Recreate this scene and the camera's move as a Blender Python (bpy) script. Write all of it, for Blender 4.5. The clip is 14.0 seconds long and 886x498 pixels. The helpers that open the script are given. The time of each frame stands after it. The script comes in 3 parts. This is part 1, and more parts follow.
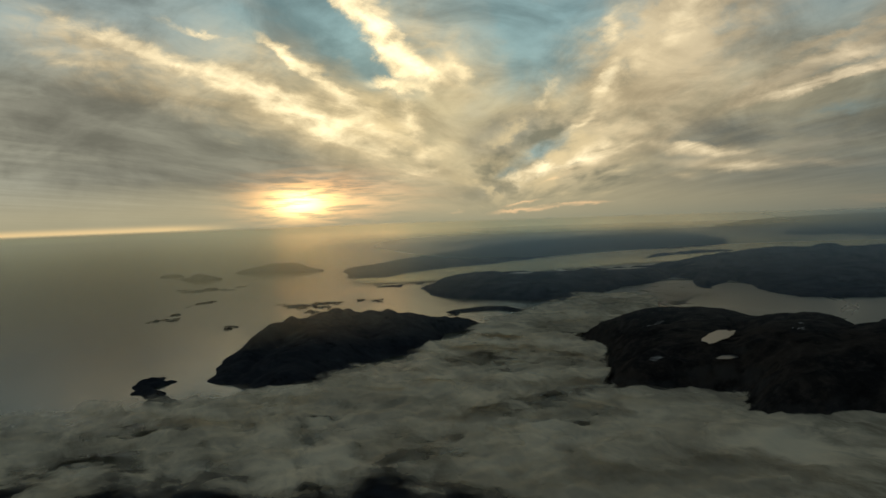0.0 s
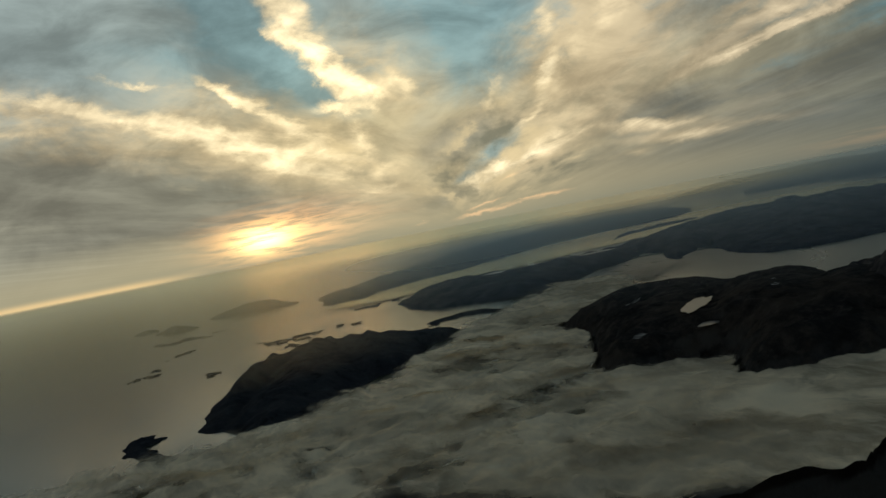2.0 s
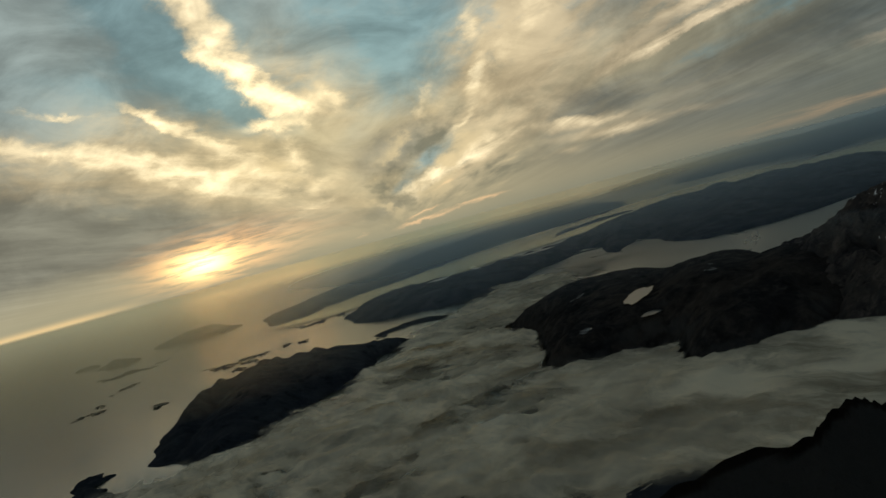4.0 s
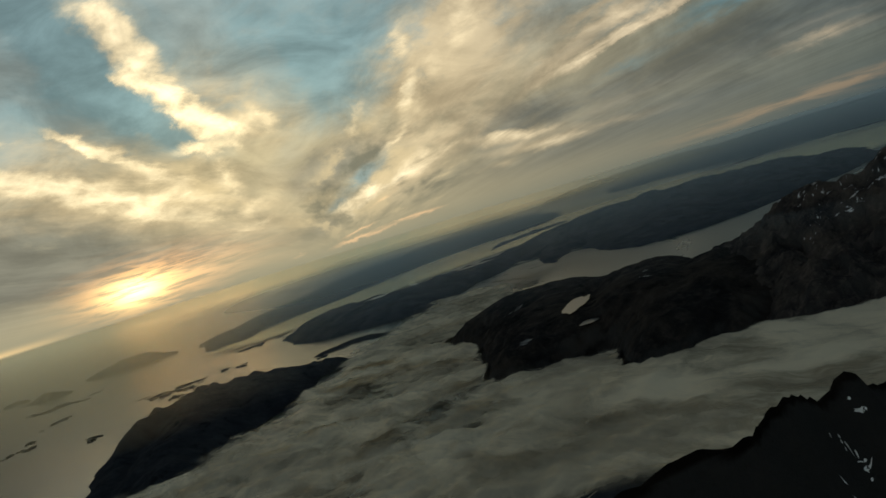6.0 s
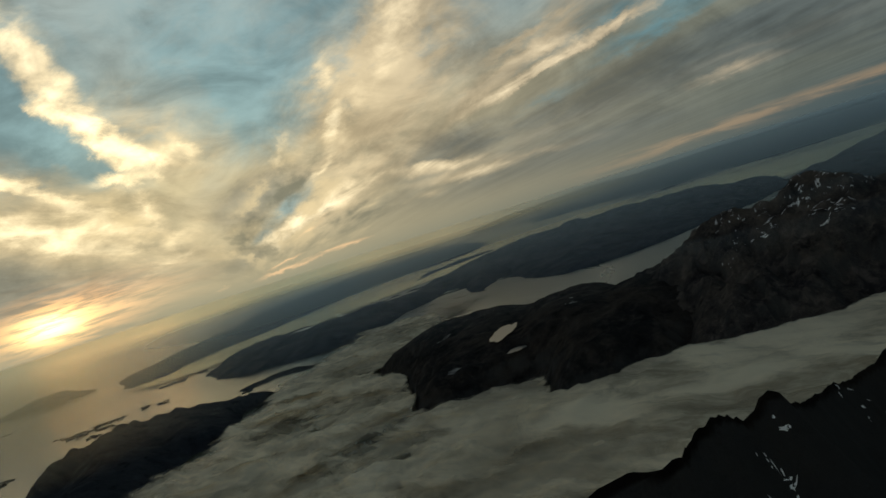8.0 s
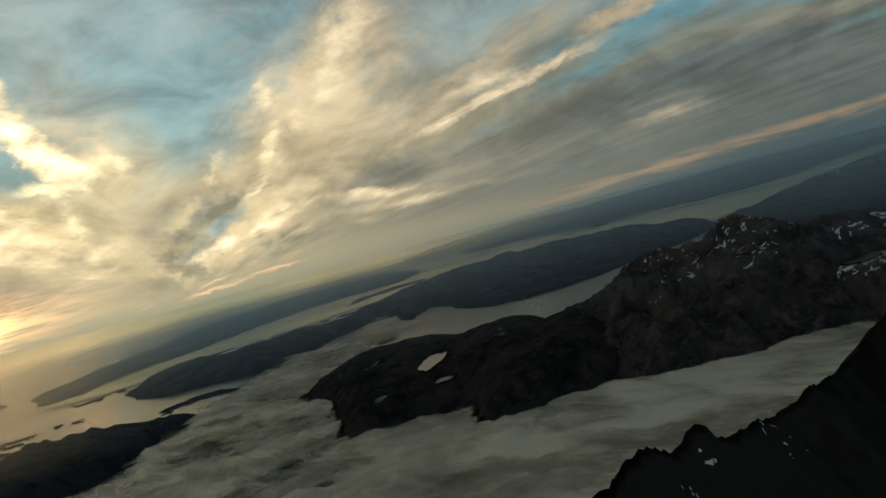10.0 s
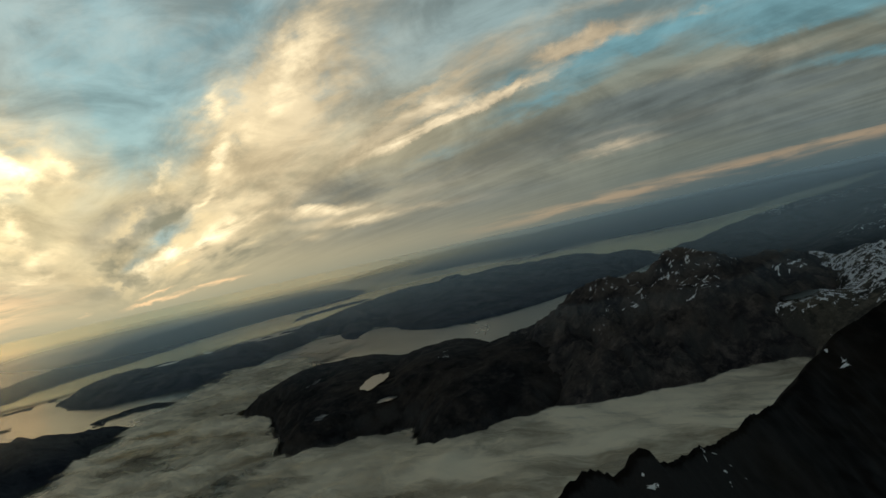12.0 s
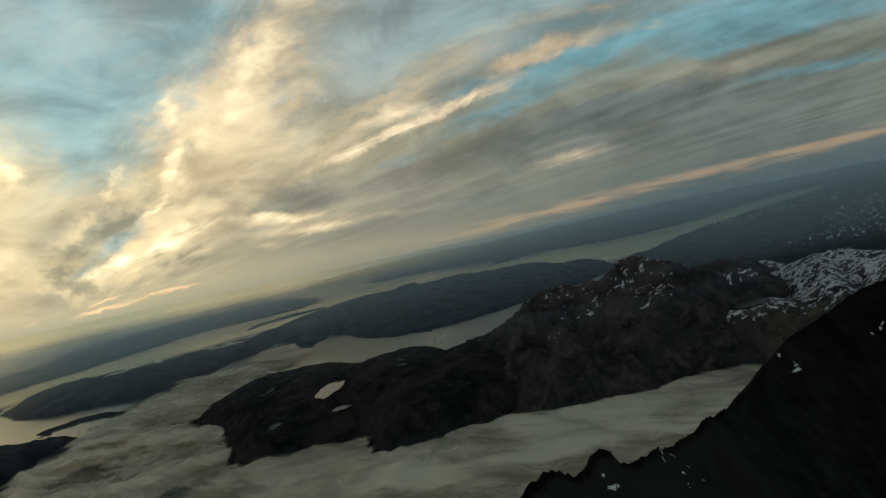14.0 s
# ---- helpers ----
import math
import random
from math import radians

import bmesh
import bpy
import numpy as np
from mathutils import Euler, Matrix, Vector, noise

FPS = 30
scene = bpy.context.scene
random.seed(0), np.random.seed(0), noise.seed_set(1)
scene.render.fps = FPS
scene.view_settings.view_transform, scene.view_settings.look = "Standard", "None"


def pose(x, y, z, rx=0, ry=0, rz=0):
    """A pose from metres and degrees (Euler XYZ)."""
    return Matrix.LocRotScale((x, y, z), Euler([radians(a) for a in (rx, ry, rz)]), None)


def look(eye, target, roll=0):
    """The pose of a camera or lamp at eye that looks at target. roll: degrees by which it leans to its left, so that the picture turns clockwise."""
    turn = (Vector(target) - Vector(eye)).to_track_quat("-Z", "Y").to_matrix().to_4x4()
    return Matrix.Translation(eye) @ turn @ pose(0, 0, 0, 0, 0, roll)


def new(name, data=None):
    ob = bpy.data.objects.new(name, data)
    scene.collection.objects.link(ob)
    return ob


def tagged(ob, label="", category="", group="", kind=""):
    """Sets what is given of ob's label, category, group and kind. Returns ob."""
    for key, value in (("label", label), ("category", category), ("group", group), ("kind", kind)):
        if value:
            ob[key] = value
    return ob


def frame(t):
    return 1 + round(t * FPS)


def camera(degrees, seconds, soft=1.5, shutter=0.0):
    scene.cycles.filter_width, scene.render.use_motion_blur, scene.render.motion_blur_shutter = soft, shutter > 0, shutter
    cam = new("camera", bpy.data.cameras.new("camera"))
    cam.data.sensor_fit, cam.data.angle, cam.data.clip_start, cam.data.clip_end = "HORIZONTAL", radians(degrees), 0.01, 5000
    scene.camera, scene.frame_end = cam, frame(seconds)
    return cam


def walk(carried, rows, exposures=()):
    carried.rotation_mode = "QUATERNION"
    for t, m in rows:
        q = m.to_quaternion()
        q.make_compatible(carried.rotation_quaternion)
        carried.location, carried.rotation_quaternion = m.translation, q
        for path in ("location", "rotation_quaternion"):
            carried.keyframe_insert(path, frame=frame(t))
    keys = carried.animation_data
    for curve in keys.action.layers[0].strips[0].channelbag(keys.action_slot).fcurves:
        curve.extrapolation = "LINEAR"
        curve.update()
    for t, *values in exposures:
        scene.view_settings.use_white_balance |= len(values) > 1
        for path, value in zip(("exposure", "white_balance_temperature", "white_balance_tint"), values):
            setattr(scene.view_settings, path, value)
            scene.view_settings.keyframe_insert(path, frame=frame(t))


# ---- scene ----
cam = camera(53.72, 14.0)
# seconds, eye in metres, then turns in degrees
PATH = [
    (0.0, 0.00, 0.00, 105.00, 87.48, 1.98, -0.08),
    (0.5, 0.19, 0.20, 104.99, 87.66, 4.35, -0.59),
    (1.0, 0.36, 0.42, 104.98, 87.85, 6.99, -1.18),
    (1.5, 0.53, 0.66, 104.95, 87.97, 9.50, -1.75),
    (2.0, 0.69, 0.91, 104.91, 87.91, 10.98, -2.42),
    (2.5, 0.84, 1.18, 104.86, 87.83, 12.36, -3.29),
    (5.0, 1.44, 2.68, 104.49, 87.47, 16.28, -8.46),
    (5.5, 1.54, 3.00, 104.39, 87.49, 16.55, -9.58),
    (6.0, 1.62, 3.33, 104.28, 87.42, 17.10, -10.81),
    (6.5, 1.69, 3.65, 104.17, 87.42, 17.71, -12.08),
    (7.0, 1.75, 3.98, 104.05, 87.49, 18.14, -13.28),
    (7.5, 1.81, 4.31, 103.92, 87.62, 18.15, -14.54),
    (8.0, 1.85, 4.63, 103.79, 87.90, 17.62, -15.84),
    (8.5, 1.88, 4.95, 103.65, 88.15, 17.13, -17.10),
    (11.0, 1.90, 6.43, 102.90, 88.77, 13.43, -22.14),
    (11.5, 1.87, 6.69, 102.74, 88.96, 12.88, -23.00),
    (12.0, 1.83, 6.93, 102.58, 89.13, 12.32, -23.80),
    (12.5, 1.78, 7.16, 102.42, 89.27, 11.74, -24.58),
    (13.0, 1.71, 7.37, 102.25, 89.23, 11.48, -25.37),
    (13.5, 1.64, 7.57, 102.08, 89.09, 11.68, -26.06),
    (14.0, 1.56, 7.74, 101.92, 89.09, 11.95, -26.74),
]
walk(cam, [(t, pose(x, y, z, rx, ry, rz)) for t, x, y, z, rx, ry, rz in PATH], [(0.0, 0.0), (5.5, 0.0), (8.0, 0.08), (11.0, 0.29), (14.0, 0.46)])

# ---------------------------------------------------------------- light
SUN_AZ, SUN_EL = -9.6, 1.2          # degrees from +y to the right, and up
BAND_AZ = 4.0                        # heading of the cloud streets


class Nodes:
    """Small helper to write node trees as expressions."""

    def __init__(self, tree):
        self.t = tree
        tree.nodes.clear()

    def add(self, kind, **props):
        n = self.t.nodes.new(kind)
        for k, v in props.items():
            setattr(n, k, v)
        return n

    def put(self, socket, value):
        if isinstance(value, bpy.types.NodeSocket):
            self.t.links.new(value, socket)
        elif value is not None:
            socket.default_value = value

    def math(self, op, a, b=None, c=None, clamp=False):
        n = self.add("ShaderNodeMath", operation=op, use_clamp=clamp)
        for i, v in enumerate((a, b, c)):
            self.put(n.inputs[i], v)
        return n.outputs[0]

    def vec(self, x, y, z):
        n = self.add("ShaderNodeCombineXYZ")
        for i, v in enumerate((x, y, z)):
            self.put(n.inputs[i], v)
        return n.outputs[0]

    def noise(self, vector, scale, detail=4.0, rough=0.55, distort=0.0, kind="FBM", color=False):
        n = self.add("ShaderNodeTexNoise", noise_type=kind)
        self.put(n.inputs["Vector"], vector)
        for k, v in (("Scale", scale), ("Detail", detail), ("Roughness", rough), ("Distortion", distort)):
            self.put(n.inputs[k], v)
        return n.outputs["Color" if color else "Fac"]

    def mix(self, fac, a, b, blend="MIX"):
        n = self.add("ShaderNodeMix", data_type="RGBA", blend_type=blend)
        self.put(n.inputs[0], fac)
        self.put(n.inputs[6], a if isinstance(a, bpy.types.NodeSocket) else (*a, 1))
        self.put(n.inputs[7], b if isinstance(b, bpy.types.NodeSocket) else (*b, 1))
        return n.outputs[2]

    def span(self, v, a, b, c=0.0, d=1.0, smooth=True):
        n = self.add("ShaderNodeMapRange", interpolation_type="SMOOTHSTEP" if smooth else "LINEAR")
        for i, q in enumerate((v, a, b, c, d)):
            self.put(n.inputs[i], q)
        return n.outputs[0]


# patches of sky: bearing and height of the middle, half length, half width, slant (degrees), strength
CREAM_WEST = ((-5.1, 12.6, 2.0, 0.66, -53, 0.68), (-3.7, 11.4, 2.8, 1.0, -45, 0.68), (-2.3, 9.8, 2.3, 1.0, -52, 0.68), (-0.6, 9.0, 2.5, 0.69, -12, 0.61), (-3.0, 8.1, 1.8, 0.39, -8, 0.9),
    (-2.2, 6.2, 1.9, 0.78, -61, 0.6), (-9.9, 10.2, 1.9, 0.39, -37, 0.8), (-7.8, 8.9, 2.6, 0.5, -35, 0.8), (-15.4, 11.5, 2.0, 0.25, -15, 0.6), (-15.6, 9.3, 4.3, 0.61, -18, 0.55))
CREAM_HIGH = ((-6.5, 16.8, 3.3, 1.0, -55, 0.56), (-4.9, 14.1, 3.6, 1.22, -56, 0.56), (-6.5, 19.4, 4.2, 1.11, -58, 0.5), (-3.0, 10.9, 3.4, 1.11, -53, 0.31))
BLUE_HIGH = ((-8.3, 15.2, 8.0, 3.06, -44, 0.9), (-7.9, 17.7, 4.7, 2.50, -68, 0.8), (-7.2, 17.1, 6.7, 3.33, -56, 0.8), (5.3, 18.1, 8.2, 4.44, 21, 0.7))
CREAM_MIDDLE = ((-10.7, 7.4, 4.6, 0.83, -26, 0.7), (-5.9, 5.3, 4.5, 0.97, -25, 0.65), (-21.3, 11.2, 4.2, 0.5, -20, 0.45), (-22.3, 9.5, 3.1, 0.39, -13, 0.4),
    (-6.4, 7.2, 2.3, 0.61, -15, 0.6), (-4.5, 5.8, 2.2, 0.69, -21, 0.6), (1.9, 8.8, 1.9, 0.56, -40, 0.4), (7.0, 7.2, 1.5, 0.39, 54, 0.6), (10.5, 7.8, 1.3, 0.56, 48, 0.7),
    (11.2, 10.7, 1.8, 0.72, 79, 0.6), (8.9, 5.3, 1.5, 0.33, 39, 0.5), (9.2, 3.0, 3.7, 0.5, 12, 0.8), (5.5, 2.1, 1.8, 0.44, 16, 0.7), (4.8, 1.2, 1.3, 0.33, 25, 0.7),
    (-1.6, 2.4, 2.5, 0.44, 11, 0.45), (-0.3, 3.8, 1.8, 0.5, 16, 0.4))
CREAM_EAST = ((21.1, 16.2, 3.9, 1.67, -14, 0.36), (18.0, 13.7, 4.1, 1.53, 51, 0.47), (16.8, 14.1, 2.8, 1.11, 24, 0.43), (14.3, 9.9, 4.6, 1.11, 41, 0.4), (11.4, 8.0, 2.0, 0.72, 41, 0.5), (9.1, 3.6, 3.3, 0.5, 16, 0.45),
    (22.0, 6.6, 3.4, 0.44, 13, 0.85), (26.5, 7.5, 3.7, 0.44, 11, 0.85), (30.6, 8.3, 2.8, 0.36, 11, 0.72), (25.6, 8.4, 3.6, 0.5, 7, 0.63), (33.8, 9.9, 2.8, 0.72, 11, 0.81), (37.5, 10.3, 3.6, 0.61, 5, 0.63),
    (39.4, 11.9, 2.8, 0.33, -4, 0.45), (36.2, 3.2, 3.1, 0.39, 1, 0.5), (16.8, 3.3, 3.0, 0.36, -9, 0.72), (19.0, 2.1, 2.4, 0.31, -1, 0.72))
PALE_WEST = ((-22.5, 11.1, 6.1, 1.67, -17, 0.5), (-18.1, 8.4, 8.1, 1.67, -16, 0.6), (-8.9, 7.4, 8.7, 3.06, -27, 0.7), (-2.3, 4.0, 7.3, 2.5, -14, 0.5),
    (0.3, 9.9, 7.0, 3.06, -42, 0.6), (12.9, 10.0, 7.4, 3.33, 36, 0.8), (15.4, 8.6, 6.8, 3.06, 36, 0.5), (9.3, 2.7, 5.3, 1.39, 23, 0.6), (16.5, 3.3, 2.9, 0.39, -5, 0.8),
    (17.3, 2.3, 3.1, 0.39, -5, 0.8), (15.5, 1.7, 1.1, 0.28, -5, 0.7), (21.7, 3.2, 7.1, 0.56, 3, 0.3))
PALE_EAST = ((20.4, 6.8, 2.6, 0.72, 26, 0.8), (24.3, 8.3, 4.1, 0.56, 19, 0.9), (24.4, 9.4, 3.1, 0.33, 14, 0.8), (17.2, 10.5, 12.7, 4.17, 39, 0.42), (25.5, 9.0, 12.2, 1.67, 19, 0.35), (45.7, 6.6, 12.7, 0.67, -3, 0.35),
    (36.4, 4.1, 11.0, 0.56, 0, 0.25), (28.9, 10.8, 3.9, 1.39, 2, 0.45), (42.7, 10.1, 1.5, 0.22, -3, 0.4), (34.6, 12.2, 4.1, 0.67, 1, 0.4), (22.2, 2.3, 5.5, 0.33, -4, 0.5))
BLUE_WEST = ((-6.6, 11.6, 4.7, 2.08, -48, 1.0), (-4.5, 10.4, 4.3, 1.53, -46, 0.7), (6.2, 11.0, 6.5, 3.89, -16, 0.9), (7.2, 9.9, 4.0, 2.5, 33, 0.6),
    (-12.9, 12.8, 6.2, 1.94, -4, 0.5), (-11.6, 11.3, 2.5, 1.11, -40, 0.4), (-25.3, 11.5, 2.4, 1.67, -26, 0.3), (6.9, 3.9, 2.8, 0.56, 27, 0.9),
    (4.7, 2.2, 1.4, 0.44, 4, 0.6), (2.7, 6.6, 2.2, 1.11, 16, 0.3))
BLUE_EAST = ((10.8, 14.1, 6.4, 3.06, 37, 0.6), (14.2, 16.0, 3.6, 1.67, 12, 0.5), (22.6, 7.7, 4.1, 0.44, 16, 0.8), (29.2, 8.8, 5.6, 0.5, 13, 0.7),
    (32.6, 7.4, 5.6, 0.67, 11, 0.8), (36.7, 9.3, 6.5, 0.83, 7, 1.0), (48.0, 8.6, 10.8, 1.39, -6, 0.9), (51.4, 5.1, 4.9, 0.39, -3, 0.8), (46.3, 7.7, 5.6, 0.5, -2, 0.5),
    (24.7, 5.2, 3.3, 0.44, 7, 0.4), (50.8, 9.6, 7.6, 1.67, -6, 0.7))
GREY_WEST = ((-21.7, 7.4, 7.8, 2.5, -5, 0.9), (-20.1, 5.2, 10.4, 3.06, -3, 1.0), (-11.2, 4.1, 11.4, 2.22, -9, 0.9), (-19.8, 2.7, 10.0, 1.67, -3, 0.7),
    (-9.1, 2.4, 5.9, 1.11, 1, 0.6), (4.0, 4.9, 4.5, 1.94, -15, 0.8), (5.8, 5.1, 4.0, 1.11, 17, 0.8), (3.3, 1.1, 2.0, 0.67, 16, 0.9), (7.0, 2.8, 2.2, 0.39, 12, 0.8),
    (9.1, 5.2, 3.5, 0.83, 26, 0.45), (0.7, 0.9, 3.4, 0.83, -4, 0.5), (-4.8, 2.0, 3.8, 0.72, 0, 0.5), (-1.7, 4.9, 3.1, 1.11, -55, 0.25))
GREY_EAST = ((14.5, 7.0, 5.5, 2.22, 38, 0.55), (16.6, 4.8, 3.5, 1.11, 16, 0.5), (19.3, 1.3, 11.1, 1.67, 1, 0.7), (47.1, 4.4, 11.3, 1.94, -2, 1.0),
    (32.0, 4.4, 11.3, 2.22, 2, 0.9), (47.6, 2.0, 9.8, 1.39, -3, 0.8), (19.7, 3.8, 7.0, 1.39, 0, 0.5), (27.6, 1.4, 10.5, 1.11, 1, 0.6), (20.6, 10.6, 4.4, 1.67, 19, 0.35),
    (16.5, 3.5, 4.5, 1.11, 19, 0.4), (40.5, 6.0, 8.6, 0.83, -1, 0.4))
GOLD = ((5.5, -0.1, 3.5, 0.25, 5, 1.0), (9.3, 0.2, 2.7, 0.22, 3, 0.8), (5.1, 0.3, 2.1, 0.19, 11, 0.8), (1.0, -0.1, 1.1, 0.14, 1, 0.5), (9.5, 2.8, 2.2, 0.28, 17, 0.5),
    (7.2, 1.8, 1.9, 0.25, 18, 0.5))


def sky_world():
    w = bpy.data.worlds.new("evening_sky")
    scene.world = w
    w.use_nodes = True
    n = Nodes(w.node_tree)
    geo = n.add("ShaderNodeTexCoord").outputs["Generated"]
    rot = n.add("ShaderNodeVectorRotate", rotation_type="Z_AXIS")
    n.put(rot.inputs["Vector"], geo)
    n.put(rot.inputs["Angle"], radians(BAND_AZ))
    sep = n.add("ShaderNodeSeparateXYZ")
    n.put(sep.inputs[0], rot.outputs[0])
    x, y, z = sep.outputs
    el = n.math("MULTIPLY", n.math("ARCSINE", z), 57.2958)                     # degrees
    az = n.math("MULTIPLY", n.math("ARCTAN2", x, y), 57.2958)                  # from the streets' heading
    hi = n.math("MAXIMUM", n.math("ADD", z, 0.026), 0.012)
    u = n.math("DIVIDE", x, hi)
    v = n.math("DIVIDE", y, hi)
    # cloud streets: fields drawn out along v
    along = n.math("MULTIPLY", n.math("LOGARITHM", n.math("MAXIMUM", v, 0.05), math.e), 1.5)
    streets = n.vec(n.math("DIVIDE", u, n.math("MULTIPLY_ADD", n.math("ABSOLUTE", u), 0.12, 1.0)), n.math("MULTIPLY", along, 0.9), 0.0)
    slow = n.noise(streets, 0.8, 3.0, 0.5, 0.2, color=True)
    quick = n.noise(streets, 2.8, 7.0, 0.6, 0.25, color=True)
    still = n.span(el, -0.5, 8.0, 0.3, 1.0)
    lumps = n.vec(az, n.math("MULTIPLY", el, 1.5), 0.0)
    fine = n.noise(lumps, 0.42, 7.0, 0.62, 0.5, color=True)

    def shift(a, k, size):
        part = n.add("ShaderNodeSeparateColor")
        n.put(part.inputs[0], a)
        return n.math("MULTIPLY", n.math("MULTIPLY", n.math("SUBTRACT", part.outputs[k], 0.5), size), still)

    bearing = n.math("ADD", az, BAND_AZ)
    wa = n.math("ADD", bearing, n.math("ADD", n.math("ADD", shift(slow, 0, 0.8), shift(quick, 0, 2.4)), shift(fine, 0, 2.2)))
    we = n.math("ADD", el, n.math("ADD", n.math("ADD", shift(slow, 1, 0.5), shift(quick, 1, 1.3)), shift(fine, 1, 1.7)))
    spot = n.vec(wa, we, 0.0)

    def patches(rows, low_edge, high_edge, wider=1.0):
        total = 0.0
        for a, e, length, width, slant, strength in rows:
            m = n.add("ShaderNodeMapping", vector_type="TEXTURE")
            n.put(m.inputs["Vector"], spot)
            m.inputs["Location"].default_value = (a, e, 0)
            m.inputs["Rotation"].default_value = (0, 0, radians(slant))
            m.inputs["Scale"].default_value = (length * wider, width * wider, 1)
            g = n.add("ShaderNodeTexGradient", gradient_type="SPHERICAL")
            n.put(g.inputs[0], m.outputs[0])
            total = n.math("MULTIPLY_ADD", g.outputs["Fac"], strength, total)
        return n.span(total, low_edge, high_edge) if high_edge else total

    side = n.span(bearing, 6.0, 40.0)
    col = n.mix(side, (0.46, 0.38, 0.235), (0.15, 0.16, 0.128))
    col = n.mix(n.span(bearing, -6.0, -26.0, 0.0, 0.75), col, (0.37, 0.365, 0.29))
    col = n.mix(n.span(el, 6.5, 12.5, 0.0, 0.85), col, n.mix(side, (0.27, 0.335, 0.33), (0.19, 0.265, 0.27)))
    # soft wisps and fine curds that fray the edges of every patch
    wisp = n.math("SUBTRACT", n.noise(streets, 4.2, 7.0, 0.58, 0.6), 0.5)
    curd = n.math("SUBTRACT", n.noise(lumps, 0.55, 6.0, 0.56, 0.5), 0.5)
    fray = n.math("MULTIPLY", n.math("ADD", n.math("MULTIPLY", wisp, 1.3), n.math("MULTIPLY", curd, n.span(bearing, 10.0, 34.0, 1.0, 0.3))), n.span(el, -1.0, 5.0, 0.25, 1.0))

    def frayed(total, low_edge, high_edge, much):
        return n.span(n.math("MULTIPLY", total, n.math("MULTIPLY_ADD", fray, much, 1.0)), low_edge, high_edge)

    col = n.mix(frayed(patches(GREY_WEST + GREY_EAST, 0.0, 0.0, 1.35), 0.0, 1.15, 1.0), col, n.mix(side, (0.24, 0.225, 0.172), (0.105, 0.122, 0.115)))
    col = n.mix(n.math("MULTIPLY", frayed(patches(BLUE_WEST + BLUE_HIGH + BLUE_EAST, 0.0, 0.0, 1.35), 0.0, 0.95, 1.2), 0.85), col, n.mix(side, (0.205, 0.315, 0.33), (0.125, 0.255, 0.285)))
    col = n.mix(n.math("MULTIPLY", frayed(patches(PALE_WEST + PALE_EAST, 0.0, 0.0, 1.35), 0.0, 1.0, 1.8), 0.9), col, n.mix(side, (0.63, 0.49, 0.295), (0.36, 0.30, 0.21)))
    lit = patches(CREAM_WEST + CREAM_HIGH + CREAM_MIDDLE + CREAM_EAST, 0.0, 0.0, 1.5)
    col = n.mix(frayed(lit, 0.0, 0.9, 1.6), col, n.mix(side, (0.71, 0.55, 0.325), (0.37, 0.30, 0.21)))
    col = n.mix(frayed(lit, 0.12, 1.5, 2.2), col, n.mix(side, (1.30, 1.06, 0.68), (0.56, 0.44, 0.29)))
    # light and dark of single clouds
    puff = n.noise(n.vec(n.math("MULTIPLY", u, 0.75), n.math("MULTIPLY", along, 1.0), 3.0), 2.0, 8.0, 0.56, 0.3)
    heap = n.noise(n.vec(n.math("MULTIPLY", az, 0.8), n.math("MULTIPLY", el, 1.5), 9.0), 0.2, 9.0, 0.6, 0.6)
    calm = n.span(el, 0.0, 7.0, 0.45, 1.0)
    puff = n.math("MULTIPLY_ADD", heap, 0.55, n.math("MULTIPLY", puff, 0.45))
    shade = n.math("MULTIPLY_ADD", n.math("SUBTRACT", n.span(puff, 0.34, 0.66, 0.68, 1.34), 1.0), calm, 1.0)
    col = n.mix(1.0, col, n.vec(shade, shade, shade), "MULTIPLY")
    # torn low clouds
    tatter = n.math("MULTIPLY_ADD", n.noise(lumps, 0.5, 7.0, 0.55, 0.2), 0.25, n.math("MULTIPLY", n.noise(streets, 1.9, 7.0, 0.55, 0.2), 0.75))
    where = patches(((6.0, 3.4, 7.5, 3.2, 35, 1.0), (9.5, 1.6, 6.0, 1.6, 8, 0.8), (-3.0, 5.0, 6.0, 3.0, -30, 0.5)), 0.0, 0.6)
    col = n.mix(n.math("MULTIPLY", where, n.span(tatter, 0.49, 0.62, 0.0, 0.7)), col, (0.15, 0.15, 0.11))
    col = n.mix(n.math("MULTIPLY", where, n.span(tatter, 0.50, 0.38, 0.0, 0.8)), col, (0.78, 0.60, 0.34))
    # the sun behind the clouds
    sun_az = n.math("SUBTRACT", az, SUN_AZ - BAND_AZ)
    sun_el = n.math("SUBTRACT", el, 0.3)

    def blob(da, de, wa, we, power=1.0):
        a = n.math("POWER", n.math("DIVIDE", n.math("SUBTRACT", sun_az, da), wa), 2.0)
        b = n.math("POWER", n.math("DIVIDE", n.math("SUBTRACT", sun_el, de), we), 2.0)
        return n.math("EXPONENT", n.math("MULTIPLY", n.math("ADD", a, b), -power))

    wide = blob(6.5, 7.0, 14.0, 7.5)
    col = n.mix(1.0, col, n.vec(n.math("MULTIPLY_ADD", wide, 0.27, 0.915), n.math("MULTIPLY_ADD", wide, 0.26, 0.95), n.math("MULTIPLY_ADD", wide, 0.16, 0.97)), "MULTIPLY")
    # haze at the foot of the sky
    low = n.span(el, -0.8, 2.8, 1.0, 0.0)
    east = n.span(az, -6.0, 42.0)
    foot = n.mix(east, n.mix(n.span(el, -1.1, 0.6), (0.33, 0.31, 0.205), (0.43, 0.375, 0.23)), (0.055, 0.085, 0.095))
    col = n.mix(n.math("MULTIPLY", low, 0.92), col, foot)
